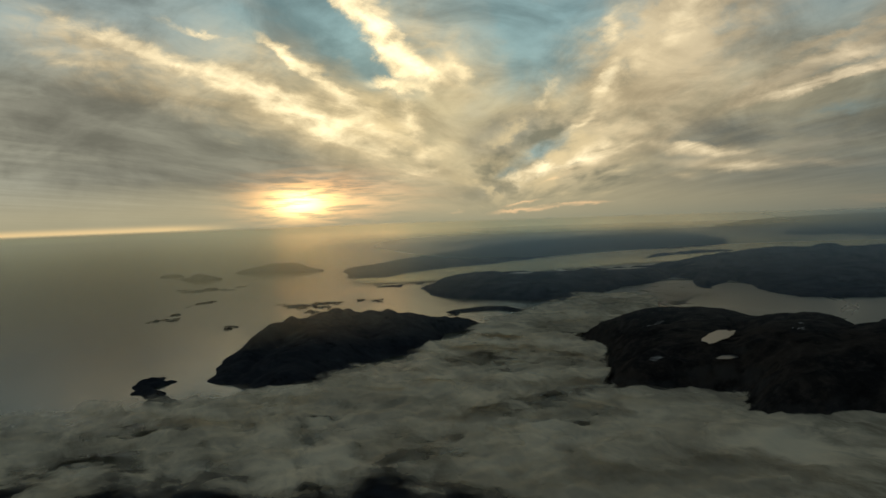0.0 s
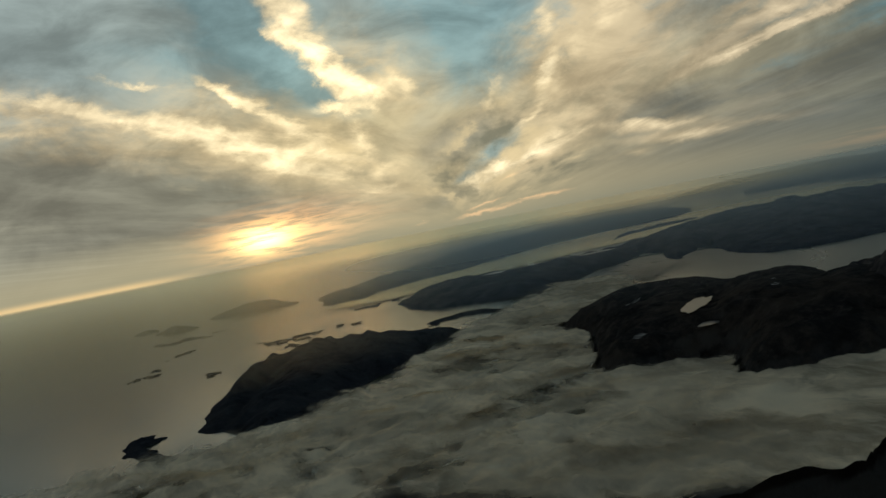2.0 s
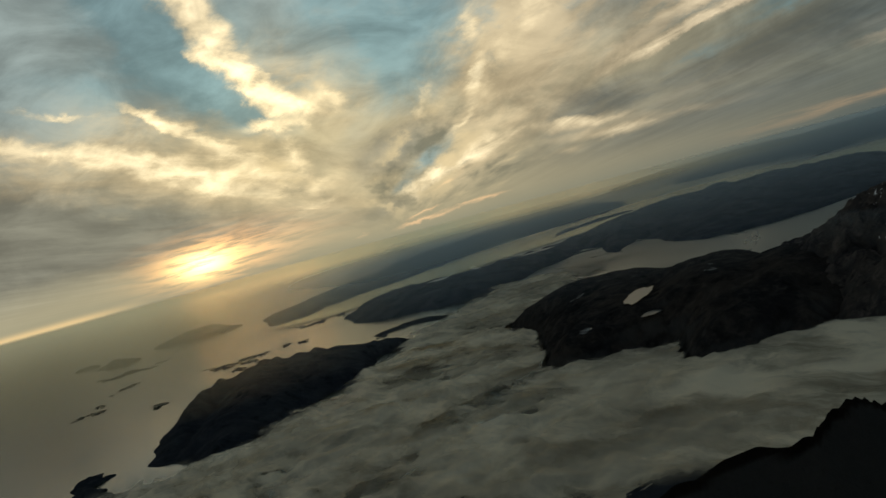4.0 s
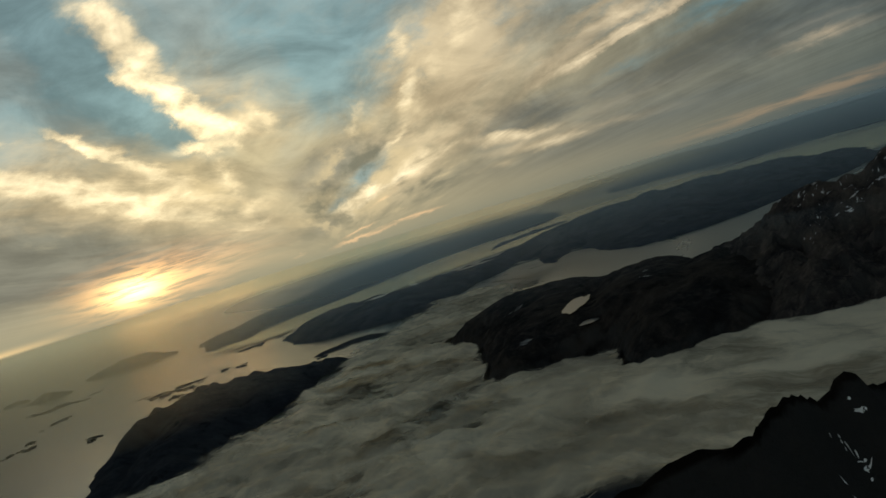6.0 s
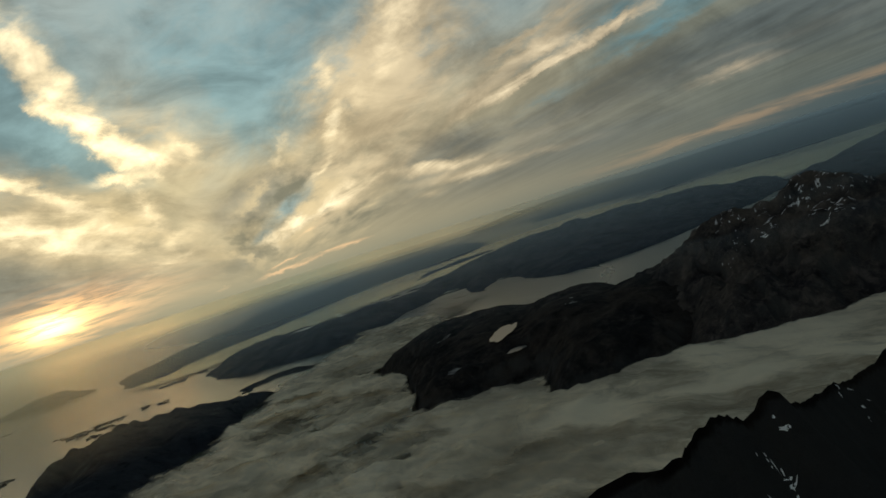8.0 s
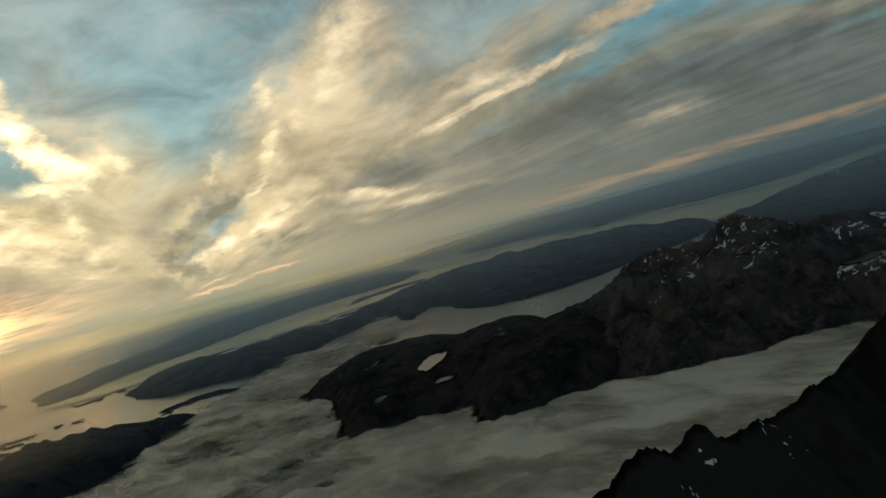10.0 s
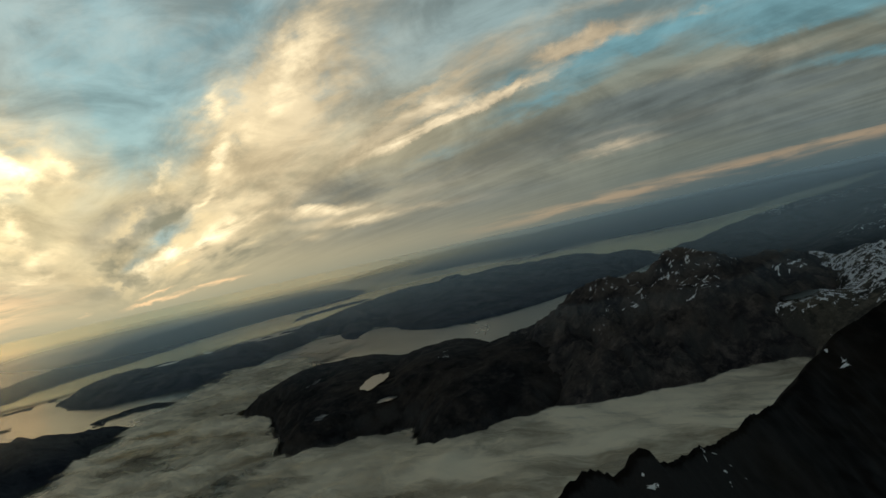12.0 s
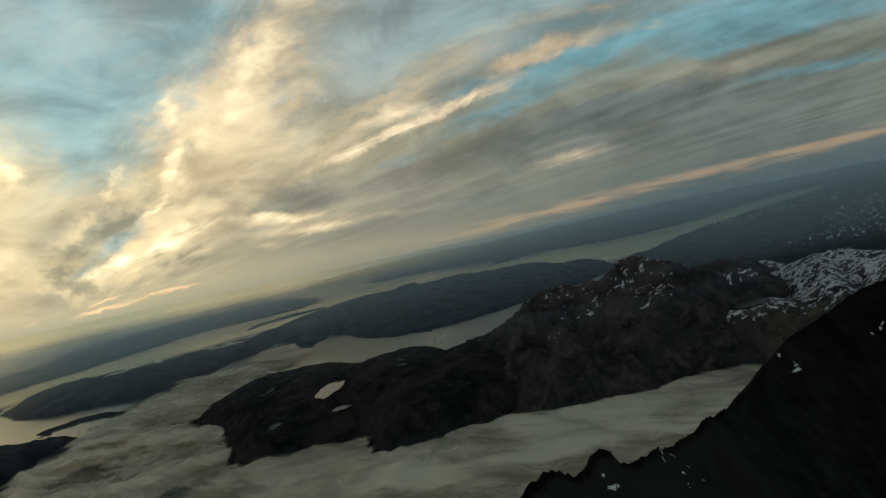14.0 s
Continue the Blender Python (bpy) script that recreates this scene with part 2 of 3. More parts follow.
    ragged = n.noise(n.vec(n.math("MULTIPLY", az, 0.12), n.math("MULTIPLY", el, 1.1), 0.0), 2.2, 5.0, 0.6, 0.3)
    torn = n.span(ragged, 0.36, 0.62, 0.25, 1.2)
    glow = n.math("MULTIPLY", blob(0.7, 0.7, 3.2, 1.3), torn)
    core = n.math("MULTIPLY", blob(0.4, 0.5, 1.6, 0.75), n.span(torn, 0.2, 0.8, 0.4, 1.1))
    gold = n.math("MULTIPLY", patches(GOLD, 0.1, 0.8), torn)
    strip_w = n.math("MULTIPLY", n.math("EXPONENT", n.math("MULTIPLY", n.math("POWER", n.math("DIVIDE", n.math("SUBTRACT", el, -0.62), 0.22), 2.0), -1.0)), n.span(az, -16.0, -22.0))
    strip_line = n.math("MULTIPLY_ADD", az, 0.032, -0.88)
    strip_e = n.math("MULTIPLY", n.math("EXPONENT", n.math("MULTIPLY", n.math("POWER", n.math("DIVIDE", n.math("SUBTRACT", el, strip_line), n.span(ragged, 0.3, 0.7, 0.16, 0.42)), 2.0), -1.0)), n.math("MULTIPLY", n.span(az, 18.0, 30.0), n.span(torn, 0.2, 1.2, 0.45, 1.05)))
    after = n.math("MULTIPLY", blob(4.2, 0.9, 4.2, 1.2), torn)
    for fac, tint in ((glow, (1.0, 0.44, 0.10)), (after, (0.30, 0.15, 0.06)), (core, (2.6, 1.8, 0.65)), (gold, (0.40, 0.20, 0.08)), (strip_w, (0.45, 0.26, 0.08)), (strip_e, (0.16, 0.085, 0.03))):
        col = n.mix(1.0, col, n.mix(fac, (0, 0, 0), tint), "ADD")
    # clear air above the clouds
    air = n.add("ShaderNodeTexSky", sky_type="NISHITA", sun_disc=False, sun_elevation=radians(4.0), sun_rotation=radians(SUN_AZ))
    col = n.mix(n.span(el, 21.0, 34.0), col, (0.24, 0.29, 0.33))
    dim = n.span(el, 20.0, 36.0, 1.0, 0.24)
    col = n.mix(1.0, col, n.vec(dim, dim, dim), "MULTIPLY")
    col = n.mix(n.span(el, 24.0, 50.0, 0.0, 0.35), col, n.mix(1.0, air.outputs[0], (0.06, 0.06, 0.06), "MULTIPLY"))
    bg = n.add("ShaderNodeBackground")
    n.put(bg.inputs["Color"], col)
    n.put(bg.inputs["Strength"], 1.0)
    out = n.add("ShaderNodeOutputWorld")
    n.t.links.new(bg.outputs[0], out.inputs[0])


sky_world()
sun = new("sun", bpy.data.lights.new("sun", "SUN"))
sun.data.energy, sun.data.angle, sun.data.color = 0.009, radians(9.0), (1.0, 0.50, 0.17)
sun.matrix_world = look((300 * math.sin(radians(SUN_AZ + 3)), 300 * math.cos(radians(SUN_AZ + 3)), 300 * math.tan(radians(SUN_EL + 3))), (0, 0, 0))


# ---------------------------------------------------------------- materials
def material(name):
    m = bpy.data.materials.new(name)
    m.use_nodes = True
    return m, Nodes(m.node_tree)


def finish(n, shader):
    out = n.add("ShaderNodeOutputMaterial")
    n.t.links.new(shader, out.inputs["Surface"])


def principled(n, color, rough, bump=None, strength=0.4, distance=1.0, spec=0.5):
    p = n.add("ShaderNodeBsdfPrincipled")
    n.put(p.inputs["Base Color"], color if isinstance(color, bpy.types.NodeSocket) else (*color, 1))
    n.put(p.inputs["Roughness"], rough)
    n.put(p.inputs["Specular IOR Level"], spec)
    if bump is not None:
        b = n.add("ShaderNodeBump")
        n.put(b.inputs["Strength"], strength)
        n.put(b.inputs["Distance"], distance)
        n.put(b.inputs["Height"], bump)
        n.put(p.inputs["Normal"], b.outputs[0])
    return p.outputs[0]


def place(n):
    return n.add("ShaderNodeNewGeometry").outputs["Position"]


def water_material():
    m, n = material("sea_water")
    p = place(n)
    sep = n.add("ShaderNodeSeparateXYZ")
    n.put(sep.inputs[0], p)
    swell = n.noise(n.vec(sep.outputs[0], n.math("MULTIPLY", sep.outputs[1], 0.6), 0.0), 0.05, 3.0, 0.5)
    slick = n.noise(n.vec(sep.outputs[0], n.math("MULTIPLY", sep.outputs[1], 0.5), 7.0), 0.006, 5.0, 0.55, 1.2)
    rough = n.math("ADD", n.span(slick, 0.35, 0.65, 0.13, 0.20), n.span(sep.outputs[0], -50.0, 300.0, 0.0, 0.14))
    finish(n, principled(n, (0.066, 0.074, 0.042), rough, swell, 0.04, 0.5, 0.5))
    return m


def lake_material(name, rough, spec):
    m, n = material(name)
    finish(n, principled(n, (0.03, 0.03, 0.028), rough, n.noise(place(n), 1.2, 3.0), 0.05, 0.2, spec))
    return m


def rock_material(name, low, high, snow=None, grain=1.0):
    """Heath and rock: low and high ground colours; snow: (height, amount)."""
    m, n = material(name)
    geo = n.add("ShaderNodeNewGeometry")
    p = geo.outputs["Position"]
    sep = n.add("ShaderNodeSeparateXYZ")
    n.put(sep.inputs[0], p)
    up = n.add("ShaderNodeSeparateXYZ")
    n.put(up.inputs[0], geo.outputs["Normal"])
    big = n.noise(p, 0.03, 6.0, 0.6)
    small = n.noise(p, 0.25, 8.0, 0.68)
    col = n.mix(n.span(big, 0.38, 0.62), low, high)
    col = n.mix(n.span(small, 0.45, 0.75, 0.0, 0.6 * grain), col, tuple(1.9 * c for c in high))
    scree = n.noise(n.vec(sep.outputs[0], sep.outputs[1], n.math("MULTIPLY", sep.outputs[2], 0.3)), 0.09, 7.0, 0.66, 0.15)
    col = n.mix(n.span(scree, 0.5, 0.7, 0.0, 0.55 * grain), col, tuple(2.2 * c for c in high))
    col = n.mix(n.span(scree, 0.46, 0.34, 0.0, 0.8), col, tuple(0.5 * c for c in low))
    bare = n.span(up.outputs[2], 0.45, 0.8, 1.0, 0.0)
    col = n.mix(n.math("MULTIPLY", bare, 0.7 * grain), col, (0.065, 0.065, 0.066))
    if snow:
        patch = n.noise(n.vec(sep.outputs[0], n.math("MULTIPLY", sep.outputs[1], 1.0), n.math("MULTIPLY", sep.outputs[2], 0.35)), 0.24, 8.0, 0.7, 0.5)
        lift = n.span(sep.outputs[2], snow[0], snow[0] + 14.0, -0.2, 0.0)
        fac = n.span(n.math("ADD", patch, lift), snow[1], snow[1] + 0.03)
        col = n.mix(fac, col, (0.90, 0.91, 0.93))
    bump = n.math("ADD", small, n.math("MULTIPLY", n.noise(p, 1.1, 5.0, 0.6), 0.35))
    finish(n, principled(n, col, 0.95, bump, 0.9 * grain, 3.0, 0.04))
    return m


def snow_material():
    m, n = material("old_snow")
    p = place(n)
    col = n.mix(n.span(n.noise(p, 0.5, 5.0, 0.6), 0.35, 0.7), (0.78, 0.78, 0.78), (0.93, 0.94, 0.95))
    finish(n, principled(n, col, 0.7, n.noise(p, 1.5, 4.0), 0.4, 0.5, 0.2))
    return m


def mist_material(name, color, density, scale, gloss=None, sharp=0.15):
    """Thin cloud: lit vapour, cut through by its own density (the mesh attribute) and by eddies."""
    m, n = material(name)
    p = place(n)
    sep = n.add("ShaderNodeSeparateXYZ")
    n.put(sep.inputs[0], p)
    att = n.add("ShaderNodeAttribute", attribute_name="thickness").outputs["Fac"]
    if gloss is None:
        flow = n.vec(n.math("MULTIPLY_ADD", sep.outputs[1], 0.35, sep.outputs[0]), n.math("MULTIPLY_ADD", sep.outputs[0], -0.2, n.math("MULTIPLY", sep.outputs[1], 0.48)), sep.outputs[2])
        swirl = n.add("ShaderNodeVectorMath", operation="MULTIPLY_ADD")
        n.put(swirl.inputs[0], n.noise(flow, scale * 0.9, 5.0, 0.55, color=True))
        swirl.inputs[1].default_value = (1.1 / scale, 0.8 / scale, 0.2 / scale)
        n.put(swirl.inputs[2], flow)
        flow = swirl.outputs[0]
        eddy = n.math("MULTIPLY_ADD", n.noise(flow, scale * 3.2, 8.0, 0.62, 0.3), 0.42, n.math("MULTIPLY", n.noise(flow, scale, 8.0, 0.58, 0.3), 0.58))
        gate = n.math("SUBTRACT", 1.02, att)
        alpha = n.math("MULTIPLY", n.span(eddy, n.math("SUBTRACT", gate, sharp), n.math("ADD", gate, sharp)), density)
        bump = n.add("ShaderNodeBump")
        n.put(bump.inputs["Strength"], 0.3)
        n.put(bump.inputs["Distance"], 7.0)
        n.put(bump.inputs["Height"], n.noise(flow, scale * 1.6, 4.0, 0.5, 0.2))
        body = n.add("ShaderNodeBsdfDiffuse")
        # shading of the billows is painted into the colour: darker in eddy hollows
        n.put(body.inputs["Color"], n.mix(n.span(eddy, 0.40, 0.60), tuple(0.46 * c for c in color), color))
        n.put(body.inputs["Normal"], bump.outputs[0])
        onward = n.add("ShaderNodeBsdfGlossy")
        n.put(onward.inputs["Color"], (*color, 1))
        n.put(onward.inputs["Roughness"], 0.5)
        both = n.add("ShaderNodeMixShader")
        n.put(both.inputs[0], 0.22)
        n.t.links.new(body.outputs[0], both.inputs[1])
        n.t.links.new(onward.outputs[0], both.inputs[2])
        body = both
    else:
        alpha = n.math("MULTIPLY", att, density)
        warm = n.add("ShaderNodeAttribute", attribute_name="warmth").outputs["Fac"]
        # warm glow of sunlit haze is painted as a tint, by the warmth field
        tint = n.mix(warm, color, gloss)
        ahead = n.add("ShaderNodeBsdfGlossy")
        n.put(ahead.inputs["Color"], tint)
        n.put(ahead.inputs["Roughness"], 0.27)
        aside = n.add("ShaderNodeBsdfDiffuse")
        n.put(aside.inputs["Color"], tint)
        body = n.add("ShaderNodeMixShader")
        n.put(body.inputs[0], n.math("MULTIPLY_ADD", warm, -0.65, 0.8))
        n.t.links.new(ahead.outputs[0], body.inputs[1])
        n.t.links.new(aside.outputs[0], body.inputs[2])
    clear = n.add("ShaderNodeBsdfTransparent")
    mix = n.add("ShaderNodeMixShader")
    n.put(mix.inputs[0], alpha)
    n.t.links.new(clear.outputs[0], mix.inputs[1])
    n.t.links.new(body.outputs[0], mix.inputs[2])
    finish(n, mix.outputs[0])
    return m


SEA = water_material()
LAKE = lake_material("lake_water", 0.3, 0.5)
TARN = lake_material("tarn_water", 0.35, 0.03)
HEATH = rock_material("dark_heath", (0.023, 0.028, 0.037), (0.038, 0.043, 0.051), grain=0.55)
# the blue cast of distant air is mixed into this base colour
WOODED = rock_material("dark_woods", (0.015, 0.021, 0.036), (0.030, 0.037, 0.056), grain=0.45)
# paler, bluer copy of the woods: distance haze is put into the colour
HAZED_WOODS = rock_material("hazed_woods", (0.030, 0.046, 0.060), (0.050, 0.066, 0.080), grain=0.25)
CAPE = rock_material("cape_heath", (0.017, 0.0175, 0.019), (0.044, 0.037, 0.032), grain=0.8)
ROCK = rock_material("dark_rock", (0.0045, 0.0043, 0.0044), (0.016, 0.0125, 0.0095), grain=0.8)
FELL = rock_material("bare_fell", (0.036, 0.034, 0.037), (0.095, 0.080, 0.070), (42.0, 0.60))
SNOWY = rock_material("snowy_fell", (0.055, 0.053, 0.048), (0.12, 0.105, 0.082), (20.0, 0.49))
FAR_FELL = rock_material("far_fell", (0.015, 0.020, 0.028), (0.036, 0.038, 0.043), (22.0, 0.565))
SNOW = snow_material()
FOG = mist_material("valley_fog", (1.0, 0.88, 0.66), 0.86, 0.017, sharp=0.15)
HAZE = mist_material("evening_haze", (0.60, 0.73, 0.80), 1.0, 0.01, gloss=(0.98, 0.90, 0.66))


# ---------------------------------------------------------------- terrain tools
def hashed(ix, iy, seed):
    h = (ix * 374761393 + iy * 668265263 + seed * 974634777) & 0xFFFFFFFF
    h = ((h ^ (h >> 13)) * 1274126177) & 0xFFFFFFFF
    return ((h ^ (h >> 16)) & 0xFFFF) / 65535.0 * 2 * math.pi


def gradient_noise(x, y, seed):
    ix, iy = np.floor(x).astype(np.int64), np.floor(y).astype(np.int64)
    fx, fy = x - ix, y - iy
    wx, wy = fx**3 * (fx * (fx * 6 - 15) + 10), fy**3 * (fy * (fy * 6 - 15) + 10)

    def corner(a, b):
        t = hashed(ix + a, iy + b, seed)
        return np.cos(t) * (fx - a) + np.sin(t) * (fy - b)

    top = corner(0, 0) * (1 - wx) + corner(1, 0) * wx
    low = corner(0, 1) * (1 - wx) + corner(1, 1) * wx
    return (top * (1 - wy) + low * wy) * 1.5


def fbm(x, y, size, octaves, seed, ridged=False, gain=0.5):
    total, amp, norm = 0.0, 1.0, 0.0
    for k in range(octaves):
        v = gradient_noise(x / size, y / size, seed + 17 * k)
        if ridged:
            v = 1.0 - 2.0 * np.abs(v)
        total, norm = total + amp * v, norm + amp
        amp, size = amp * gain, size * 0.49
    return total / norm


def ridge_height(x, y, ridges, shape):
    """The ground under a set of ridge lines of (x, y, half width, height): 1 - d**shape across each, below the sea outside."""
    best = np.full(x.shape, -9.0)
    for line in ridges:
        pairs = list(zip(line, line[1:])) or [(line[0], line[0])]
        for (xa, ya, ra, ha), (xb, yb, rb, hb) in pairs:
            dx, dy = xb - xa, yb - ya
            t = np.clip(((x - xa) * dx + (y - ya) * dy) / max(dx * dx + dy * dy, 1e-6), 0, 1)
            d = np.hypot(x - xa - t * dx, y - ya - t * dy) / (ra + t * (rb - ra))
            best = np.maximum(best, (ha + t * (hb - ha)) * (1 - d**shape))
    return best


def sheet(name, x, y, z, keep, mat, fields=None):
    """A grid of points as one mesh; keep: which points stay."""
    rows, cols = x.shape
    verts = np.stack([x, y, z], -1).reshape(-1, 3)
    idx = np.arange(rows * cols).reshape(rows, cols)
    faces = np.stack([idx[:-1, :-1], idx[:-1, 1:], idx[1:, 1:], idx[1:, :-1]], -1).reshape(-1, 4)
    faces = faces[keep.reshape(-1)[faces].any(1)]
    used = np.unique(faces)
    remap = np.full(rows * cols, -1)
    remap[used] = np.arange(len(used))
    faces, verts = remap[faces], verts[used]
    me = bpy.data.meshes.new(name)
    me.vertices.add(len(verts))
    me.vertices.foreach_set("co", verts.astype(np.float32).ravel())
    me.loops.add(faces.size)
    me.loops.foreach_set("vertex_index", faces.astype(np.int32).ravel())
    me.polygons.add(len(faces))
    me.polygons.foreach_set("loop_start", np.arange(0, faces.size, 4, dtype=np.int32))
    me.update(calc_edges=True)
    me.shade_smooth()
    for key, values in (fields or {}).items():
        a = me.attributes.new(key, "FLOAT", "POINT")
        a.data.foreach_set("value", values.reshape(-1)[used].astype(np.float32))
    me.materials.append(mat)
    return new(name, me)


def inland(x, y, plan):
    """How far each place lies inside the coast line of a plan; negative out at sea."""
    near = np.full(x.shape, 1e9)
    inside = np.zeros(x.shape, bool)
    for (xa, ya), (xb, yb) in zip(plan, plan[1:] + plan[:1]):
        dx, dy = xb - xa, yb - ya
        t = np.clip(((x - xa) * dx + (y - ya) * dy) / (dx * dx + dy * dy), 0, 1)
        near = np.minimum(near, np.hypot(x - xa - t * dx, y - ya - t * dy))
        if ya != yb:
            inside ^= ((ya > y) != (yb > y)) & (x < xa + dx * (y - ya) / dy)
    return np.where(inside, near, -near)


def land(name, ridges, cell, mat, label, category, shape=1.4, rough=0.25, size=60.0, seed=1, coast=0.12, crags=0.3, gully=0.0, flat=None, plan=None, steep=1.0, floor=4.0):
    """One piece of land rising from the sea, out of its ridge lines; plan: its coast line, from which the ground climbs (steep)."""
    pts = [p for line in ridges for p in line]
    pad = 1.15
    if plan:
        pts = pts + [(px, py, 8, 0) for px, py in plan]
        pad = 0.0
    x0, x1 = min(p[0] - pad * p[2] for p in pts), max(p[0] + pad * p[2] for p in pts)
    y0, y1 = min(p[1] - pad * p[2] for p in pts), max(p[1] + pad * p[2] for p in pts)
    x, y = np.meshgrid(np.arange(x0, x1 + cell, cell), np.arange(y0, y1 + cell, cell))

    def layered(x, y, size, octaves, seed, ridged=False, gain=0.5):
        """fbm without waves shorter than the grid can carry."""
        return fbm(x, y, size, max(1, min(octaves, int(math.log(max(size / (2.6 * cell), 1.0)) / 0.713) + 1)), seed, ridged, gain)

    wx = x + size * 0.35 * layered(x, y, size * 0.9, 5, seed + 5) * coast / 0.12
    wy = y + size * 0.35 * layered(x, y, size * 0.9, 5, seed + 6) * coast / 0.12
    h = ridge_height(wx, wy, ridges, shape)
    if plan:
        rise = inland(wx, wy, plan) + 0.11 * size * layered(x, y, size * 0.45, 6, seed + 41, gain=0.62)
        rise = np.where(rise > 0, rise * steep * (1.0 + 0.55 * layered(x, y, size * 0.7, 5, seed + 31, True)), rise)
        h = np.maximum(h, floor)
        h = np.where(rise > 0, h * (1 - np.exp(-np.maximum(rise, 0) / h)), rise)

    top = max(p[3] for p in pts)
    lift = np.clip(h, 0, None)
    h = h + (rough * layered(x, y, size, 6, seed) + crags * (layered(x, y, size * 0.8, 7, seed + 50, True) - 0.25)) * np.minimum(lift, 0.7 * top) + coast * top * 0.25 * layered(x, y, size * 0.5, 5, seed + 90)
    if gully:
        cut = layered(wx, wy, size * 1.6, 6, seed + 70, True, 0.55) - 0.35
        h = h + gully * cut * np.clip(top - h, 0, 22) * np.clip(h / 6, 0, 1)
    if flat:
        for fx, fy, fr, fz in flat:
            k = np.clip(1.6 - np.hypot(x - fx, y - fy) / fr, 0, 1)
            k = k * k * (3 - 2 * k)
            h = h * (1 - k) + (fz - 1.0) * k
    h = np.maximum(h, -1.5)
    ob = sheet(name, x, y, h, h > -0.4, mat)
    GROUND[ob.name] = (x0, y0, cell, h)
    return tagged(ob, label, category)


GROUND = {}


def ground_at(names, x, y):
    """The highest ground of the named lands at places x, y."""
    best = np.full(x.shape, -5.0)
    for k in names:
        x0, y0, cell, h = GROUND[k]
        i, j = np.clip((x - x0) / cell, 0, h.shape[1] - 1.01), np.clip((y - y0) / cell, 0, h.shape[0] - 1.01)
        a, b = i.astype(int), j.astype(int)
        s, t = i - a, j - b
        z = (h[b, a] * (1 - s) + h[b, a + 1] * s) * (1 - t) + (h[b + 1, a] * (1 - s) + h[b + 1, a + 1] * s) * t
        best = np.maximum(best, z)
    return best


# ---------------------------------------------------------------- sea, haze
def polar(first, radius, rings, spokes):
    r = np.concatenate([[first], np.geomspace(max(first, 50) * 1.05, radius, rings)])[:, None]
    a = np.linspace(-math.pi, math.pi, spokes + 1)[None, :]
    return r * np.sin(a), r * np.cos(a), r + 0 * a, np.degrees(a) + 0 * r


x, y, r, az = polar(0.0, 4990.0, 40, 96)
tagged(sheet("sea", x, y, 0 * x, r > -1, SEA), "calm grey evening sea with a low golden sheen", "sea", kind="structure")


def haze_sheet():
    """Flat sheet standing in for distance haze: opacity painted by range, warm and thick out at sea, blue over the
    fjords.
    """
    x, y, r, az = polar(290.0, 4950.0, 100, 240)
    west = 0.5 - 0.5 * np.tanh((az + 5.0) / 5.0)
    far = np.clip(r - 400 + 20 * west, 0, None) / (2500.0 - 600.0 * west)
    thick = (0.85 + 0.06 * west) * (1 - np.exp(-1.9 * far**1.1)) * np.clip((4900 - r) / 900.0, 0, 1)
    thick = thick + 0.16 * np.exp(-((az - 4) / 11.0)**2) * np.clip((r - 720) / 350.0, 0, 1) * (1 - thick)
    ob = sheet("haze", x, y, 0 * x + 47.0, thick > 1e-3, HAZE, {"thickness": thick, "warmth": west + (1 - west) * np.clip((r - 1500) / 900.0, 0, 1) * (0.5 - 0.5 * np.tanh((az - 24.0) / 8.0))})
    return tagged(ob, "thin evening haze lying over sea and fjords", "haze", kind="stuff")


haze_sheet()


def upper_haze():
    """Second flat sheet, higher up: a painted blue veil in place of distance haze over the eastern mountains."""
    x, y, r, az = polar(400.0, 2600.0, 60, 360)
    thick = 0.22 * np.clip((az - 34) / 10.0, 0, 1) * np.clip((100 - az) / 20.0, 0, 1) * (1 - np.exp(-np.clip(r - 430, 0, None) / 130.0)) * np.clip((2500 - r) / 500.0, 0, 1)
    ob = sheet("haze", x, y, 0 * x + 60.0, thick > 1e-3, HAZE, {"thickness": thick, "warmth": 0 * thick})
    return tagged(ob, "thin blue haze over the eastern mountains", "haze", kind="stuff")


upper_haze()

# ---------------------------------------------------------------- islands and mainland
land("headland_island", [[(-139, 560, 14, 3), (-140, 590, 18, 6), (-143, 640, 20, 9), (-141, 680, 19, 15.5), (-135, 700, 27, 17), (-128, 717, 33, 20), (-123, 722, 42, 17), (-109, 735, 46, 20), (-91, 746, 50, 22), (-80, 752, 48, 19.5), (-50, 760, 44, 18.5), (-24, 770, 36, 13), (-10, 775, 30, 10), (10, 778, 24, 8), (28, 785, 12, 2)],
                         [(-91, 746, 60, 21), (-90, 640, 50, 17), (-104, 560, 34, 13), (-100, 530, 24, 10)], [(-50, 755, 50, 17), (-45, 670, 38, 12)]],
     1.8, HEATH, "dark heathery island with a knobbly ridge above the fog", "island", seed=3, size=30, coast=0.06, crags=0.22, rough=0.12, shape=1.5, gully=0.22)
